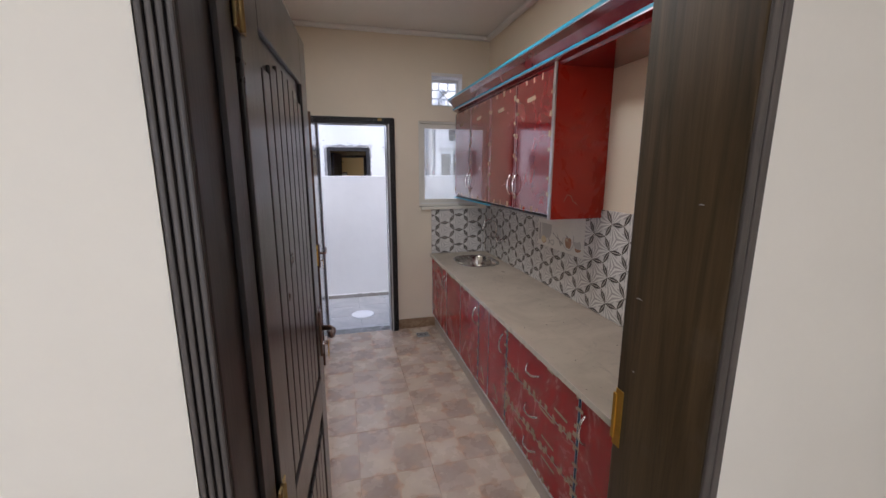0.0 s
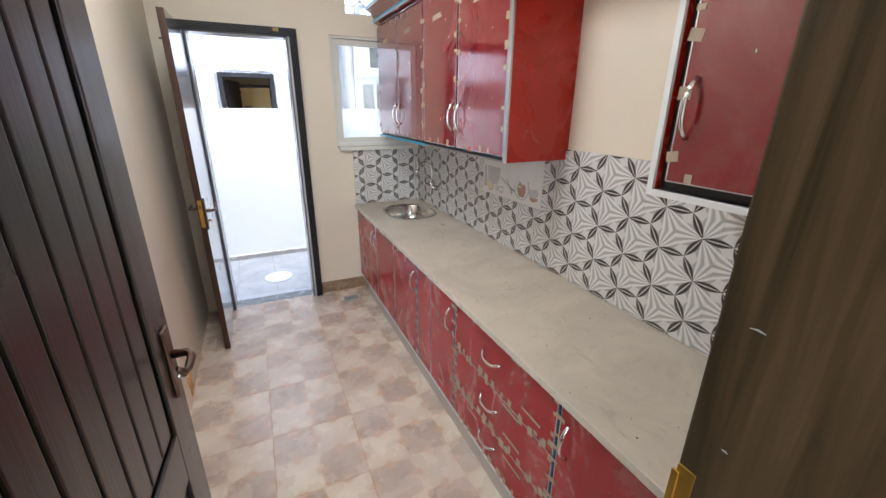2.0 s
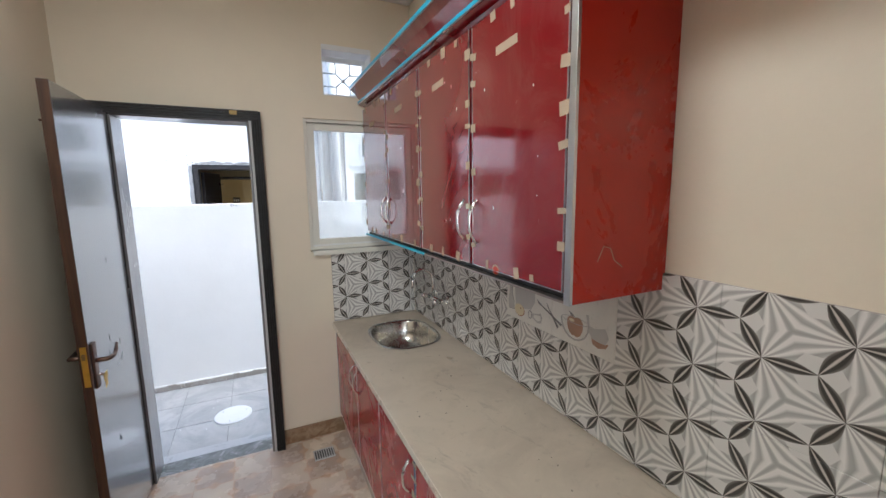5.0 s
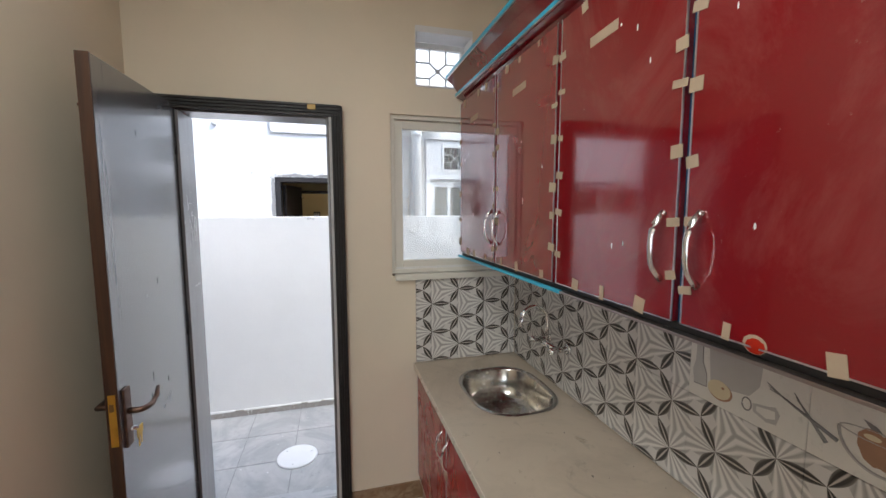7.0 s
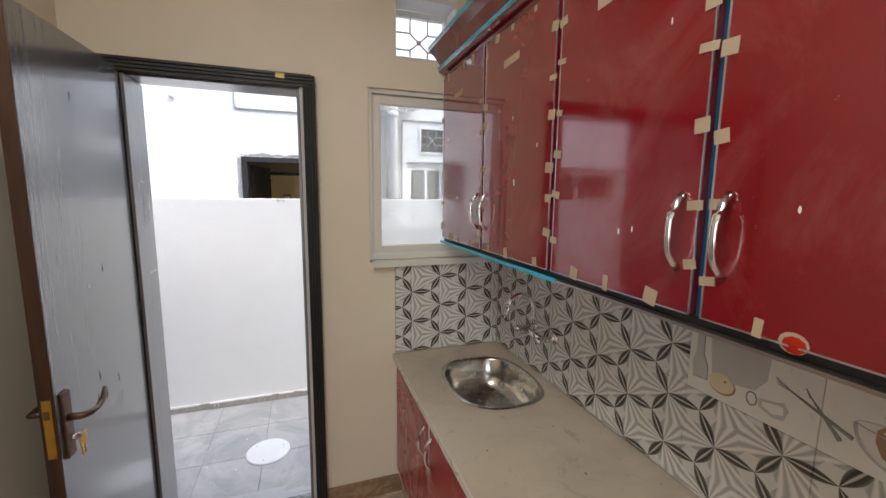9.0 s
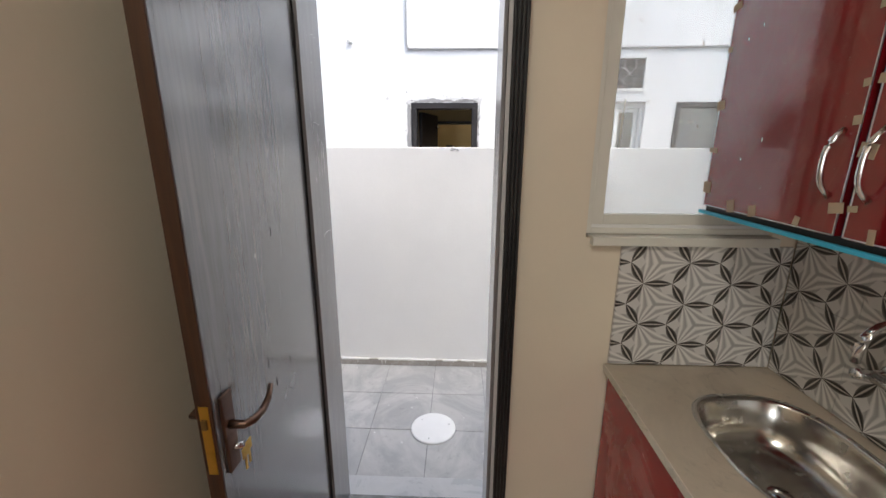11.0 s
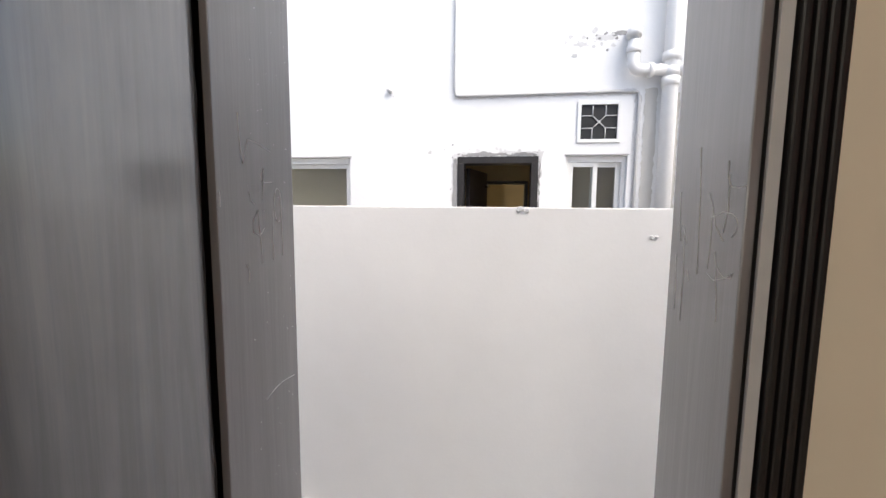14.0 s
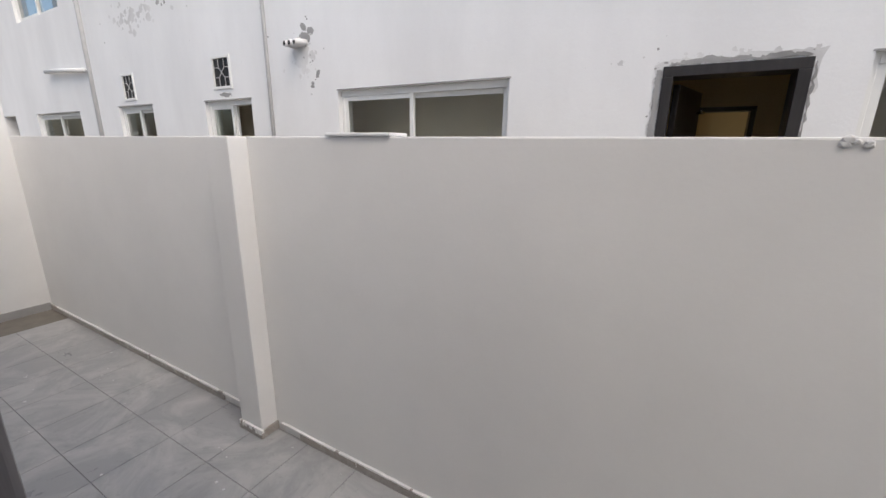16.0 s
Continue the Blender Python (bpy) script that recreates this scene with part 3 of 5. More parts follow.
    stroke(xb, (4.429, 1.530), (4.424, 1.515))
    bm = bmesh.new()
    for _ in range(60):
        y, z, q = rnd.uniform(YB + 0.01, YO), rnd.uniform(0.9, 2.0), rnd.uniform(0.0003, 0.001)
        bmesh.ops.create_icosphere(bm, subdivisions=1, radius=1, matrix=Matrix.Translation((xa, y, z)) @ Matrix.Diagonal((0.0005, q, q * 1.3, 1)))
    tagged(mesh_ob("paint_speck", bm, CHALK, f), kind="stuff")
    return f


back_frame()


def back_leaf():
    z0, z1 = 0.012, 2.147
    ox, oy, ln, th = 0.016, YB - 0.064, 0.618, 0.034
    d = thing("door_leaf", (ox, oy, 0), "charcoal veneered wooden back door standing open with brown edge", "door")
    box("body", (ox, oy - ln, z0), (ox + th, oy, z1), VENEER, d, 0.002)
    box("edge_band", (ox - 0.001, oy - ln - 0.006, z0), (ox + th + 0.001, oy - ln, z1), EDGE_WOOD, d, 0.002)
    rnd = random.Random(3)
    # chipped paint along the hinge edge
    pts = [(ox + th - 0.0004, oy - 0.0012 + rnd.uniform(-0.001, 0.001), z0 + 0.01 + k * (z1 - z0 - 0.02) / 60) for k in range(61)]
    tube("chipped_edge", pts, [0.0006 + 0.0016 * rnd.random() ** 2 for _ in pts], BLACK, d, 5)
    for z in (0.25, 1.1, 1.93):
        tube("hinge_pin", [(ox + th + 0.002, oy + 0.004, z), (ox + th + 0.002, oy + 0.004, z + 0.1)], 0.004, BLACK_WOOD, d)
    for k in range(8):
        y, z = oy - rnd.uniform(0.09, 0.5), rnd.uniform(0.5, 2.0)
        tube("knot", [(ox + th, y, z), (ox + th + 0.0004, y + 0.001, z + 0.012), (ox + th, y, z + rnd.uniform(0.02, 0.04))], 0.0012, BLACK, d, 5)
    lever_handle(d, (ox + th, oy - ln + 0.04, 0.992), 1, 1, BRONZE, 0.10)
    box("lock_plate", (ox + 0.008, oy - ln - 0.0085, 0.915), (ox + 0.029, oy - ln - 0.006, 1.09), BRASS, d, 0.0008)
    box("latch", (ox + 0.012, oy - ln - 0.014, 1.035), (ox + 0.024, oy - ln - 0.008, 1.06), OLD_BRASS, d, 0.002)
    tube("lever", [(ox, oy - ln + 0.04, 1.03), (ox - 0.045, oy - ln + 0.04, 1.03), (ox - 0.05, oy - ln + 0.14, 1.03)], 0.009, BRONZE, d)
    tube("bolt", [(ox - 0.004, oy - ln + 0.03, 2.0), (ox - 0.02, oy - ln + 0.03, 2.0)], 0.005, BRONZE, d)
    d.rotation_euler = (0, 0, radians(-0.7))
    return d


back_leaf()
box("threshold", (-0.04, YB, -0.16), (0.78, YO + 0.01, -0.002), SILL_MARBLE, None, 0.003)
tagged(bpy.data.objects["threshold"], "dark veined marble threshold slab", kind="structure")
tagged(box("yard_step", (-0.2, YO + 0.012, -0.16), (0.95, YO + 0.16, YARD_Z + 0.012), STEP_TILE, None, 0.003), "pale tiled step below the threshold", kind="structure")


# ---- kitchen windows ----
def kitchen_window():
    x0, x1, z0, z1 = WIN_HOLE
    w = thing("window_1", (1.35, 4.4, z0), "cream framed sliding kitchen window with clear pane", "window")
    w["kind"] = "structure"
    y = YB + 0.035

    def ring(a, b, c, d, t, ya, yb, nm, mat):
        boxes(nm, [((a, ya, c), (a + t, yb, d)), ((b - t, ya, c), (b, yb, d)), ((a + t, ya, c), (b - t, yb, c + t)), ((a + t, ya, d - t), (b - t, yb, d))], mat, w, 0.003)

    ring(x0, x1, z0 + 0.012, z1, 0.022, y - 0.02, y + 0.07, "frame", CREAM_FRAME)
    ring(x0 + 0.023, x1 - 0.023, z0 + 0.036, z1 - 0.024, 0.045, y, y + 0.035, "sash", CREAM_FRAME)
    boxes("track", [((x0 + 0.022, y - 0.016 + k * 0.02, z0 + 0.034), (x1 - 0.022, y - 0.010 + k * 0.02, z0 + 0.046)) for k in range(3)], PVC, w)
    p = box("pane", (x0 + 0.068, y + 0.014, z0 + 0.081), (x1 - 0.068, y + 0.019, z1 - 0.069), GLASS, w)
    p.visible_shadow = False
    # paint runs and spatter on the pane
    rnd = random.Random(17)
    yp = y + 0.0135
    tube("paint_run", [(1.135, yp, 1.79), (1.134, yp, 1.74), (1.131, yp, 1.725), (1.129, yp, 1.63)], [0.002, 0.0012, 0.004, 0.0006], CREAM_FRAME, w, 6)
    bm = bmesh.new()
    for _ in range(34):
        px, pz, q = rnd.uniform(x0 + 0.08, x1 - 0.08), rnd.uniform(z0 + 0.1, z1 - 0.09), rnd.uniform(0.0008, 0.0035)
        bmesh.ops.create_icosphere(bm, subdivisions=1, radius=1, matrix=Matrix.Translation((px, yp, pz)) @ Matrix.Rotation(rnd.uniform(-0.8, 0.8), 4, "Y") @ Matrix.Diagonal((q, 0.0005, q * rnd.uniform(0.8, 3.5), 1)))
    tagged(mesh_ob("paint_spatter", bm, GROUT, w), kind="stuff")
    box("sill", (1.046, YB - 0.035, z0 - 0.022), (x1 + 0.005, YB + 0.09, z0 + 0.010), CREAM_FRAME, w, 0.003)
    return w


kitchen_window()


def vent(x0, x1, z0, z1, y, label, group, inner=True, mat=PVC, bars=CONDUIT, back=None):
    """Small grilled ventilator: bars that run to a ring about the middle."""
    v = thing("ventilator", ((x0 + x1) / 2, y, z0), label, "window", group)
    t = 0.03
    boxes("frame", [((x0, y, z0), (x0 + t, y + 0.03, z1)), ((x1 - t, y, z0), (x1, y + 0.03, z1)), ((x0 + t, y, z0), (x1 - t, y + 0.03, z0 + t)), ((x0 + t, y, z1 - t), (x1 - t, y + 0.03, z1))], mat, v, 0.003)
    cx, cz = (x0 + x1) / 2, (z0 + z1) / 2
    ax, az = (x1 - x0) / 2 - t, (z1 - z0) / 2 - t
    yy = y + 0.012
    for sx in (-1, 1):
        for sz in (-1, 1):
            k = (cx + sx * ax * 0.36, yy, cz + sz * az * 0.36)
            tube("bar", [(cx + sx * ax * 0.36, yy, cz + sz * az), k], 0.0045, bars, v, 6)
            tube("bar", [(cx + sx * ax, yy, cz + sz * az * 0.36), k], 0.0045, bars, v, 6)
            tube("bar", [k, (cx, yy, cz)], 0.0045, bars, v, 6)
    bm = bmesh.new()
    bmesh.ops.create_uvsphere(bm, u_segments=10, v_segments=6, radius=0.014, matrix=Matrix.Translation((cx, yy, cz)) @ Matrix.Diagonal((1, 0.5, 1, 1)))
    mesh_ob("rosette", bm, bars, v, None)
    if back:
        # Opaque sheet; in black it stands in for shade behind the grille.
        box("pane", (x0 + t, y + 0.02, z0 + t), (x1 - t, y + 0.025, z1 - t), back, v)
    return v


vent(VENT_HOLE[0] - 0.005, VENT_HOLE[1] + 0.005, VENT_HOLE[2] - 0.02, VENT_HOLE[3] - 0.03, YB + 0.13, "small square ventilator with white grille and plastered reveal", "")
boxes("ventilator_reveal", [((1.166, YB - 0.003, 2.335), (1.172, YB + 0.13, 2.64)), ((1.48, YB - 0.003, 2.335), (1.486, YB + 0.13, 2.64)), ((1.172, YB - 0.003, 2.61), (1.48, YB + 0.13, 2.642)), ((1.172, YB - 0.003, 2.33), (1.48, YB + 0.13, 2.34))], WHITE_OUT)
tagged(bpy.data.objects["ventilator_reveal"], "white plastered ventilator reveal", kind="structure")


# ---- base cabinets ----
CX, CZ0, CZ1 = 1.162, 0.15, 0.79


def bow_handle(parent, at, axis, length, out, mat=CHROME):
    """Bowed bar handle. axis 2 upright, 1 level."""
    x, y, z = at
    pts, rr = [], []
    for k in range(13):
        s = k / 12 * 2 - 1
        o = out * (1 - abs(s) ** 3.2)
        pts.append((x - o, y + (s * length / 2 if axis == 1 else 0), z + (s * length / 2 if axis == 2 else 0) - (o * 0.5 if axis == 1 else 0)))
        rr.append(0.0062 if abs(s) < 0.9 else 0.0085)
    tube("handle", pts, rr, mat, parent, 8)


def tapes(parent, x, segs, rnd, step=0.1, size=(0.016, 0.034)):
    """Bits of masking tape along edges: segs are (y0, z0, y1, z1)."""
    bm = bmesh.new()
    for y0, z0, y1, z1 in segs:
        ln = math.hypot(y1 - y0, z1 - z0)
        n = max(1, int(ln / step))
        for k in range(n):
            s = (k + rnd.uniform(0.2, 0.8)) / n
            y, z = y0 + (y1 - y0) * s, z0 + (z1 - z0) * s
            a, b = rnd.uniform(*size) / 2, rnd.uniform(*size) / 2
            if abs(y1 - y0) > abs(z1 - z0):
                a, b = min(a, b), max(a, b)
            else:
                a, b = max(a, b), min(a, b)
            r = bmesh.ops.create_cube(bm, size=1.0, matrix=Matrix.Translation((x - rnd.uniform(0, 0.0012), y, z)) @ Matrix.Rotation(rnd.uniform(-0.2, 0.2), 4, "X") @ Matrix.Diagonal((0.0012, 2 * a, 2 * b, 1)))
    return tagged(mesh_ob("tape", bm, TAPE, parent), "torn beige masking tape", kind="stuff")


def base_unit(y0, y1, fronts, seed, strip=True, label="dusty red laminate kitchen base cabinet under the counter"):
    c = thing("base_cabinet", (CX + 0.3, (y0 + y1) / 2, 0), label, "cabinet", "base cabinets")
    rnd = random.Random(seed)
    boxes("body", [((CX + 0.018, y0 + 0.001, CZ0 - 0.01), (XR - 0.004, y1 - 0.001, CZ0 + 0.008)), ((CX + 0.018, y0 + 0.001, CZ0 + 0.008), (XR - 0.004, y0 + 0.016, CZ1)), ((CX + 0.018, y1 - 0.016, CZ0 + 0.008), (XR - 0.004, y1 - 0.001, CZ1)), ((XR - 0.02, y0 + 0.016, CZ0 + 0.008), (XR - 0.004, y1 - 0.016, CZ1))], BLACK, c)
    box("plinth", (1.19, y0, 0), (1.21, y1, CZ0 - 0.011), GROUT, c, 0.002)
    box("plinth_trim", (1.168, y0, CZ0 - 0.028), (1.189, y1, CZ0 - 0.012), PVC, c, 0.002)
    segs = []
    for f in fronts:
        a, b, lo, hi, hdl = f
        g = 0.003
        p = box("drawer" if hdl == "d" else "door", (CX, a + g, lo + g), (CX + 0.018, b - g, hi - g), RED_LOW, c, 0.0015)
        if hdl == "d":
            bow_handle(c, (CX, (a + b) / 2 + 0.03, (lo + hi) / 2 + 0.02), 1, 0.13, 0.03)
            segs += [(a + 0.02, hi - 0.004, b - 0.02, hi - 0.004), (a + 0.012, lo, a + 0.012, hi), (b - 0.012, lo, b - 0.012, hi)]
        elif hdl:
            hy = a + 0.045 if hdl == "a" else b - 0.045
            bow_handle(c, (CX, hy, hi - 0.13), 2, 0.13, 0.03)
            segs += [(a + 0.01, lo + 0.1, a + 0.01, hi - 0.1)]
        segs += [(a + 0.02, lo + 0.012, b - 0.02, lo + 0.012)] if hdl == "d" else []
        boxes("edge_trim", [((CX - 0.0012, a + g, lo + g), (CX + 0.001, a + g + 0.003, hi - g)), ((CX - 0.0012, b - g - 0.003, lo + g), (CX + 0.001, b - g, hi - g))], ALU, c)
        if hdl == "d":
            box("edge_trim", (CX - 0.0012, a + 0.008, hi - g - 0.0035), (CX + 0.001, b - 0.008, hi - g), ALU, c)
        if hdl != "d":
            y = (a + b) / 2
            bm = bmesh.new()
            bmesh.ops.create_cube(bm, size=1.0, matrix=Matrix.Translation((CX - 0.0005, y, lo + 0.12)) @ Matrix.Rotation(0.9, 4, "X") @ Matrix.Diagonal((0.001, 0.11, 0.012, 1)))
            mesh_ob("tape", bm, TAPE, c)
    bm = bmesh.new()
    for a, b, lo, hi, hdl in fronts:
        for _ in range(2 if hdl == "d" else 1):
            y, z = rnd.uniform(a + 0.12, b - 0.12), rnd.choice((hi - 0.02, hi - 0.05, lo + 0.06))
            bmesh.ops.create_cube(bm, size=1.0, matrix=Matrix.Translation((CX - 0.0022 - rnd.uniform(0, 0.0008), y, z)) @ Matrix.Rotation(rnd.uniform(-0.03, 0.03), 4, "X") @ Matrix.Diagonal((0.001, rnd.uniform(0.05, 0.13), 0.011, 1)))
    tagged(mesh_ob("tape_strip", bm, TAPE, c), kind="stuff")
    tapes(c, CX - 0.0008, segs, rnd, 0.06 if len(fronts) > 2 else 0.15, (0.012, 0.04))
    if strip:
        box("film_strip", (CX - 0.003, y0 - 0.006, CZ0), (CX + 0.017, y0 + 0.002, CZ1), DEEP_BLUE, c, 0.001)
        bm = bmesh.new()
        for k in range(9):
            z = CZ0 + 0.03 + k * 0.068 + rnd.uniform(-0.02, 0.02)
            add_box(bm, (CX - 0.0042, y0 - 0.02 - rnd.uniform(0, 0.014), z), (CX - 0.0032, y0 + 0.006 + rnd.uniform(0, 0.02), z + rnd.uniform(0.008, 0.02)))
        tagged(mesh_ob("film_tape", bm, TAPE, c), kind="stuff")
    return c


base_unit(3.29, 4.345, [(3.738, 4.34, CZ0, CZ1, "a"), (3.29, 3.738, CZ0, CZ1, "b")], 1, False)
base_unit(2.835, 3.285, [(2.835, 3.285, CZ0, CZ1, "a")], 2)
base_unit(2.332, 2.83, [(2.63, 2.83, CZ0, CZ1, ""), (2.332, 2.63, CZ0, CZ1, "a")], 3)
base_unit(1.58, 2.325, [(1.58, 2.325, 0.55, CZ1, "d"), (1.58, 2.325, 0.335, 0.55, "d"), (1.58, 2.325, CZ0, 0.335, "d")], 4, True, "dusty red three-drawer kitchen cabinet with peeling tape")
base_unit(1.09, 1.572, [(1.09, 1.572, CZ0, CZ1, "b")], 5, False)


# ---- counter and sink ----
SX, SY, SA, SB = 1.505, 3.90, 0.195, 0.245


def sup(k, n, a, b, e=2.6):
    t = 2 * math.pi * k / n
    c, s = math.cos(t), math.sin(t)
    return (SX + a * math.copysign(abs(c) ** (2 / e), c), SY + b * math.copysign(abs(s) ** (2 / e), s))


def counter():
    bm = bmesh.new()
    z0, z1 = 0.792, 0.82
    x0, x1, y0, ym, y1 = 1.144, XR - 0.012, YN + 0.004, 3.55, YB - 0.012
    add_box(bm, (x0, y0, z0), (x1, ym, z1))
    n = 64
    top, bot, otop, obot = [], [], [], []
    for k in range(n):
        px, py = sup(k, n, SA - 0.004, SB - 0.004)
        dx, dy = px - SX, py - SY
        s = min(((x1 - SX) / dx if dx > 1e-6 else (x0 - SX) / dx if dx < -1e-6 else 9e9), ((y1 - SY) / dy if dy > 1e-6 else (ym - SY) / dy if dy < -1e-6 else 9e9))
        qx, qy = SX + dx * s, SY + dy * s
        top.append(bm.verts.new((px, py, z1)))
        bot.append(bm.verts.new((px, py, z0)))
        otop.append(bm.verts.new((qx, qy, z1)))
        obot.append(bm.verts.new((qx, qy, z0)))
    for k in range(n):
        j = (k + 1) % n
        bm.faces.new((top[k], top[j], otop[j], otop[k]))
        bm.faces.new((bot[k], obot[k], obot[j], bot[j]))
        bm.faces.new((otop[k], otop[j], obot[j], obot[k]))
        bm.faces.new((top[k], bot[k], bot[j], top[j]))
    # corners that the fan leaves out
    for cx in (x0, x1):
        for cy in (ym, y1):
            near = sorted(range(n), key=lambda k: (otop[k].co.x - cx) ** 2 + (otop[k].co.y - cy) ** 2)
            a = [k for k in near if abs(otop[k].co.x - cx) < 1e-5][0]
            b = [k for k in near if abs(otop[k].co.y - cy) < 1e-5][0]
            if a != b:
                for row, z in ((otop, z1), (obot, z0)):
                    v = bm.verts.new((cx, cy, z))
                    bm.faces.new((row[a], v, row[b]))
                add_box(bm, (min(cx, cx), cy - 0.0005, z0), (cx + 0.0005, cy, z1))
    return tagged(mesh_ob("countertop", bm, COUNTER), "dusty beige marble kitchen countertop on red cabinets", "countertop")


top = counter()
# Paler strip puts the light on the counter's front edge into its colour.
edge = box("front_edge", (1.1405, YN + 0.004, 0.7925), (1.1438, YB - 0.012, 0.8212), EDGE_STONE, None, 0.001)
edge.parent = top
bm = bmesh.new()
rnd = random.Random(31)
for _ in range(46):
    x, y, q = rnd.uniform(1.17, 1.7), rnd.uniform(1.3, 3.62), rnd.uniform(0.0012, 0.004)
    bmesh.ops.create_icosphere(bm, subdivisions=1, radius=1, matrix=Matrix.Translation((x, y, 0.8205)) @ Matrix.Diagonal((q, q * rnd.uniform(0.6, 1.8), q * 0.5, 1)))
tagged(mesh_ob("counter_crumbs", bm, DIRT), "dark crumbs of dirt on the countertop", "debris", kind="stuff")


def sink():
    bm = bmesh.new()
    n = 64
    prof = ((1.0, 0.8225), (0.985, 0.826), (0.93, 0.825), (0.90, 0.815), (0.86, 0.74), (0.80, 0.69), (0.6, 0.672), (0.12, 0.668))
    rings = []
    for f, z in prof:
        a, b = (SA + 0.012) * f, (SB + 0.012) * f
        rings.append([bm.verts.new((*sup(k, n, a, b, 2.8), z)) for k in range(n)])
    for q, w in zip(rings, rings[1:]):
        for k in range(n):
            bm.faces.new((q[k], q[(k + 1) % n], w[(k + 1) % n], w[k]))
    bm.faces.new(rings[-1])
    s = thing("sink", (SX, SY, 0.82), "polished steel oval kitchen sink set into the counter", "sink")
    mesh_ob("bowl", bm, STEEL, s, True)
    tube("drain", [(SX, SY, 0.664), (SX, SY, 0.672)], [0.035, 0.03], CHROME, s, 16)


sink()


def tap():
    y, z, x = 3.86, 1.035, XR - 0.012
    t = thing("tap", (x, y, z), "chrome wall-mounted sink tap with swan neck spout", "tap")
    for dy in (-0.085, 0.085):
        tube("flange", [(x, y + dy, z), (x - 0.006, y + dy, z), (x - 0.012, y + dy, z)], [0.028, 0.026, 0.014], CHROME, t, 14)
        tube("inlet", [(x, y + dy, z), (x - 0.05, y + dy, z), (x - 0.06, y + dy * 0.7, z)], 0.013, CHROME, t, 10)
        tube("knob", [(x - 0.05, y + dy, z), (x - 0.085, y + dy * 1.05, z), (x - 0.1, y + dy * 1.05, z + 0.002)], [0.012, 0.017, 0.014], CHROME, t, 10)
    tube("body", [(x - 0.06, y - 0.07, z), (x - 0.06, y + 0.07, z)], 0.016, CHROME, t, 12)
    neck = [Vector((x - 0.06, y, z)), Vector((x - 0.06, y, z + 0.10))] + arc((x - 0.13, y, z + 0.12), (1, 0, 0), (0, 0, 1), 0.07, 0, 185, 12) + [Vector((x - 0.2, y, z + 0.085))]
    tube("spout", neck, 0.0105, CHROME, t, 10)


tap()


# ---- upper cabinets ----
UX, UZ0, UZ1 = 1.414, 1.42, 2.25


def upper_doors(c, bounds, handles, rnd, z0=UZ0 + 0.022, z1=UZ1, hz=1.60):
    segs = []
    for (a, b), h in zip(bounds, handles):
        g = 0.0075
        box("door", (UX, a + g, z0), (UX + 0.018, b - g, z1), RED, c, 0.0015)
        boxes("edge_trim", [((UX - 0.001, a + g, z0), (UX + 0.002, a + g + 0.0035, z1)), ((UX - 0.001, b - g - 0.0035, z0), (UX + 0.002, b - g, z1)), ((UX - 0.001, a + g, z0), (UX + 0.002, b - g, z0 + 0.003))], ALU, c)
        hy = a + 0.042 if h == "a" else b - 0.042
        bow_handle(c, (UX, hy, hz), 2, 0.145, 0.032)
        segs += [(a + 0.016, z0 + 0.02, a + 0.016, z1 - 0.02), (b - 0.016, z0 + 0.02, b - 0.016, z1 - 0.02), (a + 0.03, z0 + 0.015, b - 0.03, z0 + 0.015), (a + 0.03, z1 - 0.015, b - 0.03, z1 - 0.015)]
        # price of moving: one long label strip and a few chips
        if rnd.random() < 0.8:
            bm = bmesh.new()
            bmesh.ops.create_cube(bm, size=1.0, matrix=Matrix.Translation((UX - 0.0004, (a + b) / 2 + 0.03, z1 - 0.12)) @ Matrix.Rotation(-0.05, 4, "X") @ Matrix.Diagonal((0.001, 0.11, 0.026, 1)))
            mesh_ob("tape", bm, TAPE, c)
        bm = bmesh.new()
        for _ in range(5):
            y, z, s = rnd.uniform(a + 0.08, b - 0.08), rnd.uniform(z0 + 0.1, z1 - 0.1), rnd.uniform(0.002, 0.006)
            bmesh.ops.create_uvsphere(bm, u_segments=6, v_segments=4, radius=1, matrix=Matrix.Translation((UX, y, z)) @ Matrix.Diagonal((0.0008, s * 0.6, s * rnd.uniform(0.8, 2.2), 1)))
        tagged(mesh_ob("paint_fleck", bm, PVC, c), kind="stuff")
    tapes(c, UX - 0.0008, segs, rnd, 0.12, (0.014, 0.04))


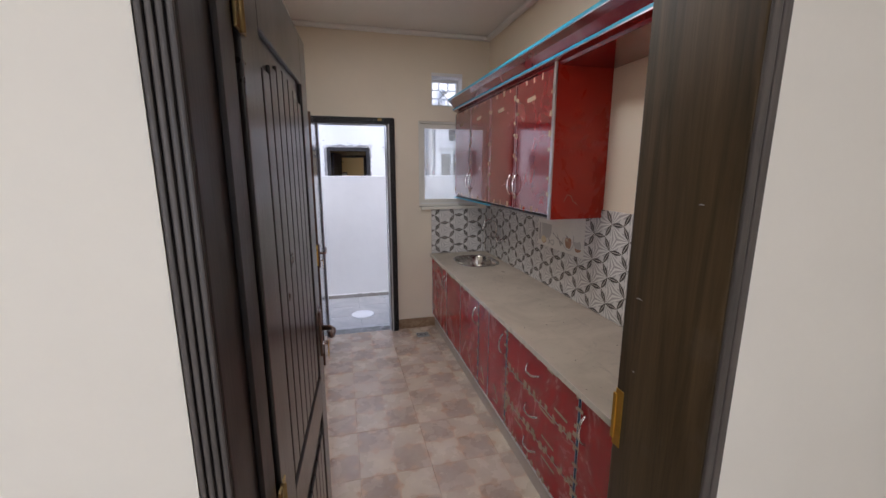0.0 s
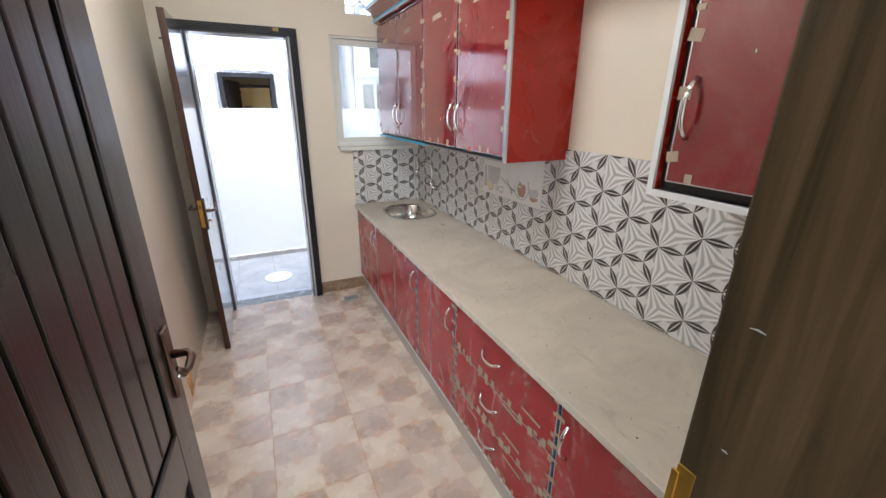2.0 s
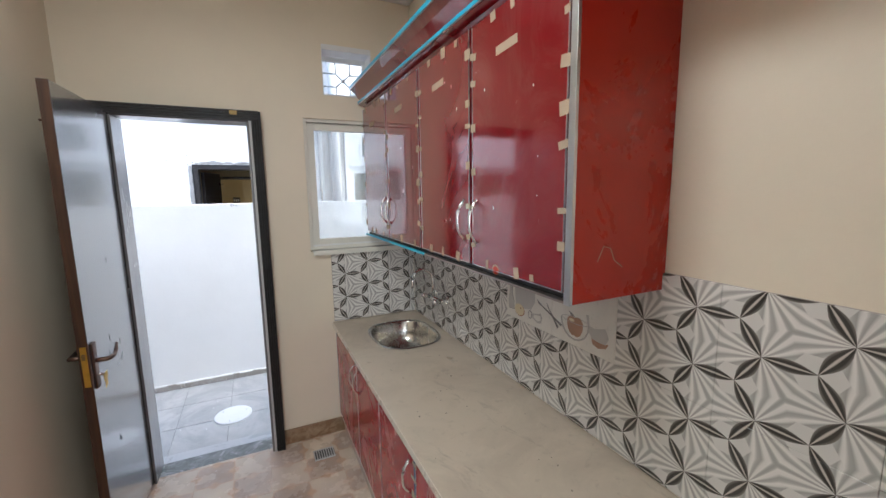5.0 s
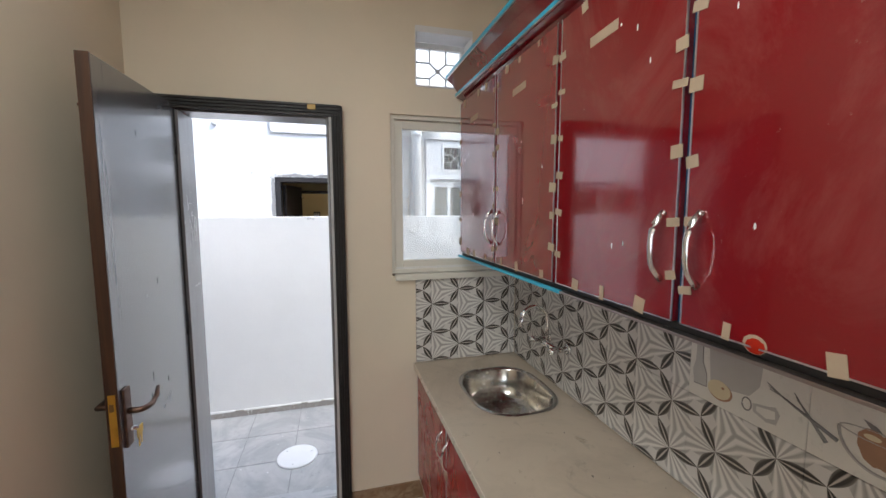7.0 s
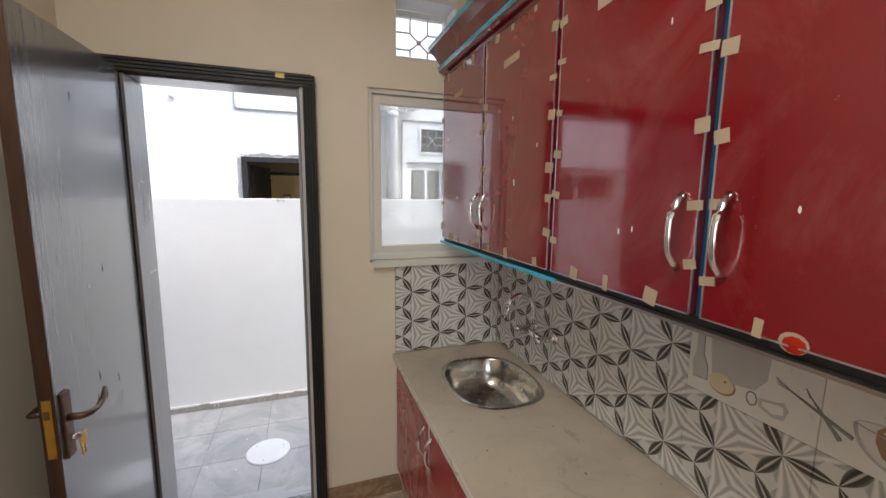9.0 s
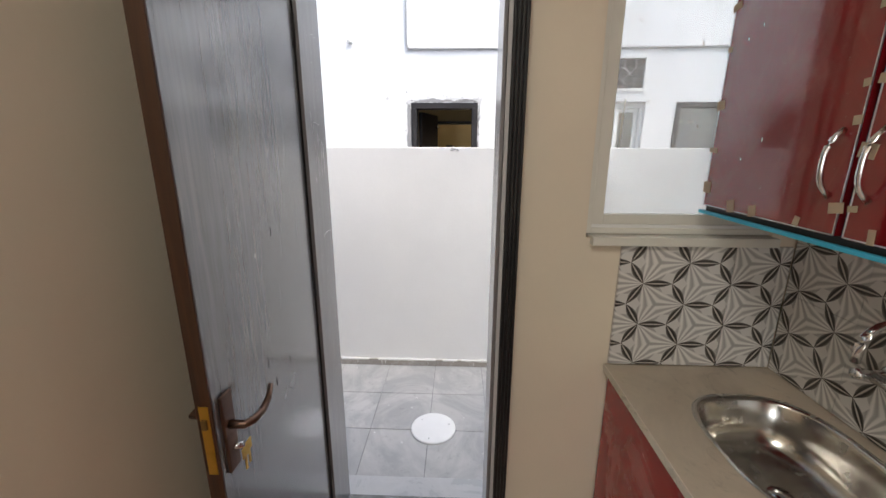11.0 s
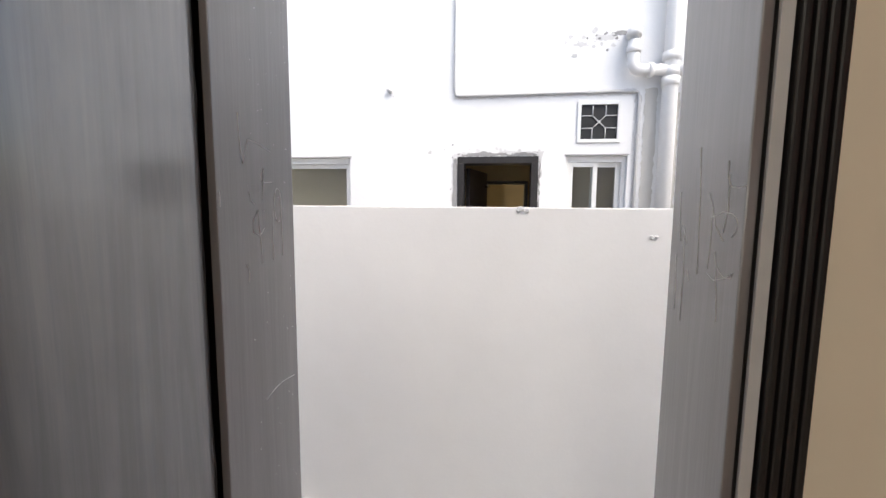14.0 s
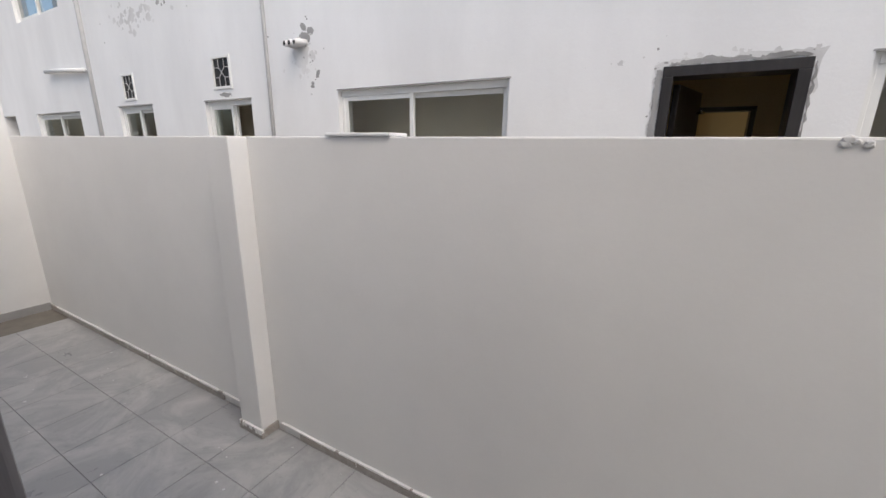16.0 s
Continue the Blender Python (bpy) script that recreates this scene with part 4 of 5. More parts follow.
def upper_cabinet():
    y0, y1 = 2.352, 4.344
    c = thing("wall_cabinet", (XR, (y0 + y1) / 2, UZ0), "glossy red four-door wall cabinet with taped edges", "cabinet", "wall cabinets")
    box("body", (UX + 0.022, y0 + 0.02, UZ0 + 0.012), (XR - 0.002, y1, UZ1 + 0.02), BLACK, c)
    box("bottom", (UX + 0.0165, y0 + 0.02, UZ0 - 0.003), (XR - 0.014, y1, UZ0 - 0.0022), RED, c)
    box("side_panel", (UX + 0.004, y0, UZ0 - 0.004), (XR - 0.002, y0 + 0.019, UZ1 + 0.045), RED_SIDE, c, 0.001)
    boxes("frame_trim", [((UX - 0.006, y0 - 0.002, UZ0 - 0.006), (UX + 0.004, y0 + 0.02, UZ1 + 0.04)), ], ALU, c, 0.001)
    box("bottom_trim", (UX - 0.006, y0 + 0.02, UZ0 - 0.004), (UX + 0.016, 3.3, UZ0 + 0.003), BROWN_ALU, c, 0.001)
    # Black strip paints in the shade of the gap below the doors.
    box("recess_shade", (UX + 0.0165, y0 + 0.02, UZ0 - 0.002), (UX + 0.0215, y1, UZ0 + 0.02), BLACK, c)
    box("film_strip", (UX - 0.008, 3.3, UZ0 - 0.006), (UX + 0.004, y1, UZ0 + 0.005), BLUE, c, 0.001)
    for y in (3.835, 3.342, 2.862):
        box("gap_film", (UX + 0.0185, y - 0.012, UZ0 + 0.02), (UX + 0.0215, y + 0.012, UZ1), DEEP_BLUE, c)
    upper_doors(c, ((3.838, y1), (3.345, 3.832), (2.865, 3.339), (2.375, 2.859)), "abab", random.Random(11))
    # chip in the laminate with a pale rim
    bm = bmesh.new()
    bmesh.ops.create_uvsphere(bm, u_segments=14, v_segments=6, radius=1, matrix=Matrix.Translation((UX, 2.699, 1.449)) @ Matrix.Diagonal((0.0007, 0.021, 0.017, 1)))
    mesh_ob("chip_rim", bm, TAPE, c)
    bm = bmesh.new()
    bmesh.ops.create_uvsphere(bm, u_segments=14, v_segments=6, radius=1, matrix=Matrix.Translation((UX, 2.698, 1.447)) @ Matrix.Diagonal((0.0012, 0.018, 0.0145, 1)))
    mesh_ob("chip", bm, RED_SIDE, c)
    # pale squiggle on the side panel
    tube("scratch", [(1.50, y0 - 0.0003, 1.52), (1.52, y0 - 0.0003, 1.56), (1.545, y0 - 0.0003, 1.553), (1.56, y0 - 0.0003, 1.52), (1.59, y0 - 0.0003, 1.50)], 0.0016, TAPE, c, 5)
    return c


upper_cabinet()


def upper_cabinet_near():
    y0, y1 = 1.084, 1.602
    c = thing("wall_cabinet", (XR, (y0 + y1) / 2, UZ0), "glossy red single-door wall cabinet with aluminium frame", "cabinet", "wall cabinets")
    box("body", (UX + 0.022, y0, UZ0 + 0.02), (XR - 0.002, y1 - 0.02, UZ1 + 0.02), BLACK, c)
    box("bottom", (UX + 0.004, y0, UZ0 + 0.005), (XR - 0.014, y1 - 0.02, UZ0 + 0.018), ALU, c)
    box("side_panel", (UX + 0.004, y1 - 0.019, UZ0 + 0.004), (XR - 0.002, y1, UZ1 + 0.045), RED_SIDE, c, 0.001)
    boxes("frame_trim", [((UX - 0.006, y1 - 0.016, UZ0), (UX + 0.02, y1 + 0.002, UZ1 + 0.04)), ((UX - 0.006, y0, UZ0), (UX + 0.02, y1 - 0.016, UZ0 + 0.018))], PVC, c, 0.001)
    upper_doors(c, ((1.09, 1.562),), "b", random.Random(23), UZ0 + 0.045, hz=1.655)
    return c


upper_cabinet_near()


def cornice():
    y0, y1 = YN + 0.004, YB - 0.006
    c = thing("cabinet_cornice", (XR, (y0 + y1) / 2, UZ1), "red laminate cornice with blue film edges above the cabinets", "cornice")
    prof = [(UX + 0.01, 2.2740), (UX - 0.022, 2.2840), (UX - 0.026, 2.3020), (UX - 0.012, 2.3090), (UX - 0.045, 2.3510), (UX - 0.078, 2.3780), (UX - 0.078, 2.3940), (UX - 0.02, 2.4010), (UX + 0.02, 2.37), (UX + 0.02, 2.2620)]
    bm = bmesh.new()
    a = [bm.verts.new((x, y0, z)) for x, z in prof]
    b = [bm.verts.new((x, y1, z)) for x, z in prof]
    for k in range(len(prof)):
        j = (k + 1) % len(prof)
        bm.faces.new((a[k], a[j], b[j], b[k]))
    bm.faces.new(a)
    bm.faces.new(b)
    mesh_ob("moulding", bm, RED, c)
    boxes("film_strip", [((UX - 0.0285, y0, 2.2910), (UX - 0.0255, y1, 2.3040)), ((UX - 0.081, y0, 2.3790), (UX - 0.0785, y1, 2.3955))], BLUE, c)
    boxes("bright_edge", [((UX - 0.0275, y0, 2.2855), (UX - 0.0235, y1, 2.2905)), ((UX - 0.0805, y0, 2.3745), (UX - 0.0775, y1, 2.3785))], ALU, c)
    box("top_board", (UX + 0.021, y0, 2.3810), (XR - 0.002, y1, 2.37), RED, c)
    box("soffit", (UX + 0.021, 1.605, UZ1 + 0.01), (XR - 0.002, 2.35, UZ1 + 0.03), RED, c)
    box("back_board", (XR - 0.018, 1.605, UZ1 + 0.031), (XR - 0.002, 2.35, 2.3800), RED, c)


cornice()


# ---- yard things ----
def manhole():
    m = thing("manhole_cover", (0.437, 5.02, YARD_Z), "round white plastic manhole cover in the yard floor", "manhole cover")
    tube("lid", [(0.437, 5.02, YARD_Z - 0.002), (0.437, 5.02, YARD_Z + 0.010), (0.437, 5.02, YARD_Z + 0.013)], [0.136, 0.136, 0.128], MAN_WHITE, m, 40)
    for a in (0.3, 2.4, 4.5):
        tube("screw", [(0.437 + 0.1 * math.cos(a), 5.02 + 0.1 * math.sin(a), YARD_Z + 0.012), (0.437 + 0.1 * math.cos(a), 5.02 + 0.1 * math.sin(a), YARD_Z + 0.0145)], 0.005, CONDUIT, m, 8)


manhole()
tagged(box("coping_slab", (-1.11, YW - 0.012, 1.623), (-0.77, YW + 0.11, 1.637), WHITE_OUT, None, 0.005), "loose white slab lying on the boundary wall", "slab")
bm = bmesh.new()
rnd = random.Random(8)
for cx, cz, n in ((0.547, 1.612, 7), (1.14, 1.483, 4), (1.42, 1.49, 5)):
    for _ in range(n):
        r = rnd.uniform(0.006, 0.018)
        bmesh.ops.create_icosphere(bm, subdivisions=1, radius=1, matrix=Matrix.Translation((cx + rnd.uniform(-0.025, 0.025), YW, cz + rnd.uniform(-0.012, 0.012))) @ Matrix.Diagonal((r, 0.008, r * 0.7, 1)))
tagged(mesh_ob("wall_plaster_lumps", bm, PATCH), "rough plaster lumps on the boundary wall", kind="structure")
tagged(box("yard_end_baseboard", (XE, YO + 0.2, YARD_Z - 0.05), (XE + 0.014, YW - 0.013, YARD_Z + 0.07), GREY_PLASTER_AND_SHADE), "grey cement skirting of the yard end wall", kind="structure")
tagged(box("yard_dirt_strip", (XE, YO, -0.155), (XE + 0.42, YW, YARD_Z - 0.004), DIRT), "bare earth strip at the yard end", kind="structure")
bm = bmesh.new()
x = XE
while x < XS - 0.01:
    w = min(0.36, XS - x)
    if x + w > -1.85 and x < -1.64:
        pass
    else:
        add_box(bm, (x + 0.001, YW - 0.012, YARD_Z), (x + w - 0.001, YW, YARD_Z + 0.05), 0.002)
    x += 0.36
add_box(bm, (-1.845, 5.633, YARD_Z), (-1.637, 5.645, YARD_Z + 0.05), 0.002)
add_box(bm, (-1.65, 5.6455, YARD_Z), (-1.638, YW - 0.001, YARD_Z + 0.05), 0.002)
tagged(mesh_ob("yard_baseboard", bm, YARD_SKIRT), "taupe tile skirting splashed with paint", kind="structure")
bm = bmesh.new()
for k in range(420):
    x, drip = rnd.uniform(-4.9, 2.2), rnd.random() < 0.16
    if -1.86 < x < -1.63:
        continue
    h = rnd.uniform(0.012, 0.036) if drip else rnd.uniform(0.003, 0.009)
    w = rnd.uniform(0.002, 0.005) if drip else rnd.uniform(0.02, 0.09)
    add_box(bm, (x, YW - 0.0126 - rnd.uniform(0, 0.0012), YARD_Z + 0.051 - h), (x + w, YW - 0.0006, YARD_Z + 0.0515 + rnd.uniform(0, 0.006)))
for k in range(26):
    x, h = rnd.uniform(-1.842, -1.65), 0.005 + 0.025 * rnd.random() ** 2
    add_box(bm, (x, 5.6325 - rnd.uniform(0, 0.001), YARD_Z + 0.051 - h), (x + rnd.uniform(0.004, 0.02), 5.6446, YARD_Z + 0.052 + rnd.uniform(0, 0.005)))
tagged(mesh_ob("yard_skirting_splash", bm, YARD_PAINT), "white paint drips along the yard skirting", kind="structure")
tagged(box("yard_floor_bed", (XE + 0.42, YO, -0.158), (XS, YW, YARD_Z - 0.006), GROUT_GREY), "grey mortar bed under yard tiles", kind="structure")
bm = bmesh.new()
for _ in range(70):
    x, y, r = rnd.uniform(-4.4, 1.6), rnd.uniform(4.75, 5.7), rnd.uniform(0.002, 0.008)
    bmesh.ops.create_icosphere(bm, subdivisions=1, radius=1, matrix=Matrix.Translation((x, y, YARD_Z + 0.001)) @ Matrix.Diagonal((r, r * rnd.uniform(0.5, 1.4), r * 0.5, 1)))
tagged(mesh_ob("yard_debris", bm, PATCH), "crumbs of plaster scattered on yard tiles", "debris", kind="stuff")

# ---- house opposite ----
OD = (0.045, 0.775, -0.15, 2.083)
SLIDERS = [(-2.73, -0.98, 1.15, 2.085), (1.01, 1.53, 1.15, 2.085), (2.007, 2.56, 1.15, 2.085), (-4.95, -4.05, 1.15, 2.07), (-7.18, -6.2, 1.15, 2.08), (-10.45, -8.55, 1.15, 2.05), (-2.25, -0.95, 3.57, 4.75), (-10.4, -8.56, 3.6, 4.8)]
VENTS = [(1.10, 1.452, 2.2, 2.54), (2.178, 2.53, 2.2, 2.54), (-4.705, -4.36, 2.2, 2.55), (-6.92, -6.59, 2.16, 2.51)]
FAR_DOOR = (-12.3, -11.6, -0.15, 2.05)
SIDE_DOOR = (2.88, 3.66, -0.15, 2.09)
tagged(wall_x("house_facade", -16, 5, YF, YF + 0.2, -0.16, 6.6, [OD, FAR_DOOR, SIDE_DOOR] + SLIDERS + VENTS, WHITE_OUT), "white painted facade of the house opposite")
tagged(box("far_room_floor", (-16, YF + 0.2, -0.16), (5, 13.7, 0.0), COUNTER), "beige floor of the house opposite", kind="structure")
tagged(box("far_room_ceiling", (-16, YF + 0.2, 2.9), (5, 13.7, 3.05), CEIL), "ceiling of the house opposite", kind="structure")
tagged(wall_x("far_room_wall", -16, 5, 10.0, 10.15, 0, 2.9, [(0.10, 0.86, 0, 2.03)], FAR_YELLOW), "yellowish inner wall of the house opposite")
tagged(wall_x("far_hall_wall", -16, 5, 13.5, 13.7, 0, 2.9, [(2.6, 4.4, 0.9, 2.4)], FAR_YELLOW), "yellowish hall wall with window opposite")
tagged(box("far_upper_wall", (-16, 10.0, 3.05), (5, 10.2, 6.6), CREAM), "inner wall of the upper storey", kind="structure")
tagged(box("far_roof", (-16, YF + 0.2, 6.45), (5, 13.7, 6.6), WHITE_OUT), "concrete roof of the house opposite", kind="structure")
# Added walls close behind the windows, bouncing light to brighten the panes.
for k, (a, b) in enumerate(((-16, -0.5), (1.0, 5))):
    tagged(box("far_back_wall_%d" % (k + 1), (a, YF + 0.6, 0), (b, YF + 0.7, 2.9), CREAM), "cream wall added behind facade windows to brighten them", kind="structure")
for k, x in enumerate((-8.0, -5.6, -3.4, -0.45, 1.75, 3.2)):
    tagged(box("far_partition_%d" % (k + 1), (x - 0.06, YF + 0.2, 0), (x + 0.06, 10.0, 2.9), CREAM), "cream partition of the house opposite", kind="structure")
tagged(box("far_hall_screen", (0.15, 11.4, 0), (0.53, 11.5, 2.9), FAR_YELLOW), "yellowish hall wall return opposite", kind="structure")


def slider(x0, x1, z0, z1, gap=0.0):
    w = thing("sliding_window", ((x0 + x1) / 2, YF + 0.05, z0), "white framed sliding window in the facade opposite", "window", "facade windows")
    y, t = YF + 0.045, 0.035
    boxes("frame", [((x0, y, z0), (x0 + t, y + 0.07, z1)), ((x1 - t, y, z0), (x1, y + 0.07, z1)), ((x0 + t, y, z0), (x1 - t, y + 0.07, z0 + t)), ((x0 + t, y, z1 - t - 0.02), (x1 - t, y + 0.07, z1))], PVC, w, 0.004)
    # Thin grey strip paints the shadow line along the window head.
    box("head_joint", (x0 - 0.012, YF - 0.003, z1 + 0.001), (x1 + 0.012, YF + 0.044, z1 + 0.011), GREY_PLASTER_AND_SHADE, w)
    m = (x0 + x1) / 2 - (0.06 if x1 - x0 > 1 else 0.0)
    for a, b, yy in ((x0 + t, m + 0.025, y + 0.008), (m - 0.025, x1 - t, y + 0.038)):
        if gap and b > m + 0.1:
            a, b = a - gap, b - gap
        s = 0.04
        boxes("sash", [((a, yy, z0 + t), (a + s, yy + 0.025, z1 - t - 0.02)), ((b - s, yy, z0 + t), (b, yy + 0.025, z1 - t - 0.02)), ((a + s, yy, z0 + t), (b - s, yy + 0.025, z0 + t + s)), ((a + s, yy, z1 - t - 0.02 - s), (b - s, yy + 0.025, z1 - t - 0.02))], PVC, w, 0.003)
        p = box("pane", (a + s, yy + 0.010, z0 + t + s), (b - s, yy + 0.015, z1 - t - 0.02 - s), FAR_GLASS, w)
        p.visible_shadow = False
    return w


for k, s in enumerate(SLIDERS):
    slider(*s, gap=0.36 if k == 3 else 0.0)
for x0, x1, z0, z1 in VENTS:
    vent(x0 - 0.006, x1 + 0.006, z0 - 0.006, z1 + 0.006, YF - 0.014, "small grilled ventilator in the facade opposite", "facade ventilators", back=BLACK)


def ragged_patch(name, outline, y, mat, label, th=0.002, seed=1, jag=0.007):
    """Thin uneven skin of plaster: a closed outline of (x, z)."""
    r = random.Random(seed)
    bm = bmesh.new()
    pts = []
    for (a, b), (c, d) in zip(outline, outline[1:] + outline[:1]):
        n = max(2, int(math.hypot(c - a, d - b) / 0.025))
        pts += [(a + (c - a) * k / n + r.uniform(-jag, jag), b + (d - b) * k / n + r.uniform(-jag, jag)) for k in range(n)]
    f = bm.faces.new([bm.verts.new((x, y, z)) for x, z in pts])
    ex = bmesh.ops.extrude_face_region(bm, geom=[f])
    bmesh.ops.translate(bm, verts=[v for v in ex["geom"] if isinstance(v, bmesh.types.BMVert)], vec=(0, -th, 0))
    bmesh.ops.triangulate(bm, faces=bm.faces)
    return tagged(mesh_ob(name, bm, mat), label, kind="structure")


ragged_patch("plaster_patch_door", [(-0.02, 1.3), (0.043, 1.3), (0.043, 2.085), (0.777, 2.085), (0.777, 1.9), (0.80, 1.9), (0.815, 2.12), (0.55, 2.135), (0.3, 2.11), (0.1, 2.125), (0.0, 2.09)], YF + 0.001, PATCH, "rough unpainted plaster round the door opposite", seed=2, jag=0.011)
ragged_patch("plaster_patch_grey", [(0.05, 2.086), (0.76, 2.086), (0.74, 2.108), (0.60, 2.118), (0.52, 2.103), (0.4, 2.112), (0.3, 2.126), (0.18, 2.112)], YF - 0.004, GREY_PLASTER_AND_SHADE, "grey bare plaster above the door opposite", seed=3)


# mortar along the conduits, stain beside the drain stack
for k, (a, b, c, d, mat) in enumerate(((0.01, 1.57, 2.595, 2.642, PATCH), (1.562, 1.617, 1.3, 2.59, PATCH), (1.64, 1.74, 1.3, 2.64, STAIN), (1.872, 1.92, 1.3, 2.6, STAIN), (1.96, 2.9, 2.6, 2.645, PATCH), (0.006, 0.042, 1.3, 2.07, GREY_PLASTER_AND_SHADE), (0.778, 0.79, 1.6, 2.06, GREY_PLASTER_AND_SHADE))):
    ragged_patch("mortar_band_%d" % (k + 1), [(a, c), (b, c), (b, d), (a, d)], YF - 0.0025, mat, "uneven grey mortar smear on the facade", seed=90 + k)


def blob(cx, cz, a, b, seed):
    q = random.Random(seed)
    return [(cx + a * math.cos(t * 0.42) * q.uniform(0.55, 1.15), cz + b * math.sin(t * 0.42) * q.uniform(0.55, 1.15)) for t in range(15)]


for k, (cx, cz, a, b, dark) in enumerate(((1.10, 3.02, 0.07, 0.02, 0), (1.3, 3.07, 0.11, 0.025, 0), (1.42, 3.1, 0.09, 0.03, 1), (1.05, 2.93, 0.03, 0.015, 0), (-3.2, 2.44, 0.13, 0.2, 0), (-3.15, 2.58, 0.09, 0.07, 1), (-5.62, 3.36, 0.12, 0.09, 1), (-4.5, 2.13, 0.12, 0.03, 1))):
    ragged_patch("plaster_flake_%d" % (k + 1), blob(cx, cz, a, b, 40 + k), YF + 0.001 - 0.0002 * k, GREY_PLASTER_AND_SHADE if dark else PATCH, "flaked damp plaster on the facade", seed=60 + k)


def flake_field(name, spots, mat, seed):
    """Many small uneven flakes: spots are (x, z, spread x, spread z, count, size)."""
    q = random.Random(seed)
    bm = bmesh.new()
    for cx, cz, sx, sz, n, size in spots:
        for _ in range(n):
            x, z, r = q.gauss(cx, sx), q.gauss(cz, sz), size * q.uniform(0.2, 1.0) ** 2
            y = YF - q.uniform(0.0012, 0.0028)
            bm.faces.new([bm.verts.new((x + r * q.uniform(0.5, 1.2) * math.cos(k * 0.785), y, z + r * q.uniform(0.4, 1.1) * math.sin(k * 0.785))) for k in range(8)])
    ex = bmesh.ops.extrude_face_region(bm, geom=bm.faces[:])
    bmesh.ops.translate(bm, verts=[v for v in ex["geom"] if isinstance(v, bmesh.types.BMVert)], vec=(0, 0.004, 0))
    return tagged(mesh_ob(name, bm, mat), "small flakes and pits in the facade plaster", kind="structure")


flake_field("plaster_flakes_pale", ((-6.4, 3.2, 0.34, 0.11, 70, 0.07), (-3.2, 2.4, 0.12, 0.14, 26, 0.06), (0.4, 2.13, 0.25, 0.012, 40, 0.022), (1.25, 3.05, 0.16, 0.04, 30, 0.03)), PATCH, 71)
flake_field("plaster_flakes_grey", ((-5.65, 3.34, 0.09, 0.07, 26, 0.06), (-3.1, 2.62, 0.05, 0.07, 14, 0.05), (-3.05, 2.4, 0.09, 0.13, 14, 0.03), (0.4, 2.105, 0.24, 0.007, 40, 0.016), (0.02, 1.8, 0.012, 0.2, 26, 0.016), (-0.6, 2.66, 0.03, 0.03, 6, 0.015), (-5.0, 2.6, 2.5, 0.5, 22, 0.014), (1.3, 3.06, 0.14, 0.04, 14, 0.018)), GREY_PLASTER_AND_SHADE, 72)


def far_door():
    x0, x1, _, z1 = OD
    f = thing("door_frame", (0.41, YF + 0.1, 0), "charcoal wooden door frame of the house opposite", "door frame")
    t = 0.062
    boxes("jamb", [((x0 + 0.001, YF - 0.01, 0), (x0 + t, YF + 0.19, z1 - t)), ((x1 - t, YF - 0.01, 0), (x1 - 0.001, YF + 0.19, z1 - t))], FAR_FRAME, f, 0.004)
    box("head", (x0 + 0.001, YF - 0.01, z1 - t), (x1 - 0.001, YF + 0.19, z1 - 0.001), FAR_FRAME, f, 0.004)
    d = thing("door_leaf", (x0 + 0.07, YF + 0.21, 0), "dark brown wooden door standing open opposite", "door")
    box("body", (x0 + 0.065, YF + 0.21, 0.01), (x0 + 0.105, YF + 0.83, 2.0), DARK_WOOD, d, 0.003)
    tube("lever", [(x0 + 0.105, YF + 0.75, 1.85), (x0 + 0.15, YF + 0.75, 1.85), (x0 + 0.15, YF + 0.65, 1.86)], 0.009, CHROME, d)
    d.rotation_euler = (0, 0, radians(-14))
    g = thing("door_frame", (0.48, 10.0, 0), "dark wooden inner door frame of the house opposite", "door frame")
    boxes("jamb", [((0.101, 9.985, 0), (0.15, 10.16, 1.98)), ((0.81, 9.985, 0), (0.859, 10.16, 1.98))], DARK_WOOD, g, 0.004)
    box("head", (0.101, 9.985, 1.98), (0.859, 10.16, 2.029), DARK_WOOD, g, 0.004)
    s = thing("switch_board", (0.38, 11.39, 1.5), "dark switch board on the hall wall opposite", "switch")
    box("plate", (0.31, 11.385, 1.52), (0.45, 11.399, 1.64), SWITCH, s, 0.003)
    boxes("rocker", [((0.32 + k * 0.04, 11.38, 1.55), (0.35 + k * 0.04, 11.3845, 1.6)) for k in range(3)], PVC, s)


far_door()


def side_door():
    x0, x1, _, z1 = SIDE_DOOR
    f = thing("door_frame", ((x0 + x1) / 2, YF + 0.1, 0), "charcoal closed door in its frame opposite the kitchen window", "door")
    boxes("jamb", [((x0 + 0.001, YF - 0.008, 0), (x0 + 0.055, YF + 0.15, z1 - 0.056)), ((x1 - 0.055, YF - 0.008, 0), (x1 - 0.001, YF + 0.15, z1 - 0.056))], FAR_FRAME, f, 0.004)
    box("head", (x0 + 0.001, YF - 0.008, z1 - 0.055), (x1 - 0.001, YF + 0.15, z1 - 0.001), FAR_FRAME, f, 0.004)
    box("leaf", (x0 + 0.056, YF + 0.05, 0.01), (x1 - 0.056, YF + 0.09, z1 - 0.057), VENEER, f, 0.003)


side_door()


def run(name, pts, r, mat, label, cat="pipe", clips=0):
    p = thing(name, pts[0], label, cat)
    tube("pipe", pts, r, mat, p, 12)
    for a, b in zip(pts, pts[1:]):
        n = int((Vector(b) - Vector(a)).length / 0.6) if clips else 0
        for k in range(n):
            q = Vector(a).lerp(Vector(b), (k + 0.5) / n)
            box("clip", (q.x - 0.012, q.y - r - 0.003, q.z - 0.012), (q.x + 0.012, YF, q.z + 0.012), mat, p, 0.002)
    return p


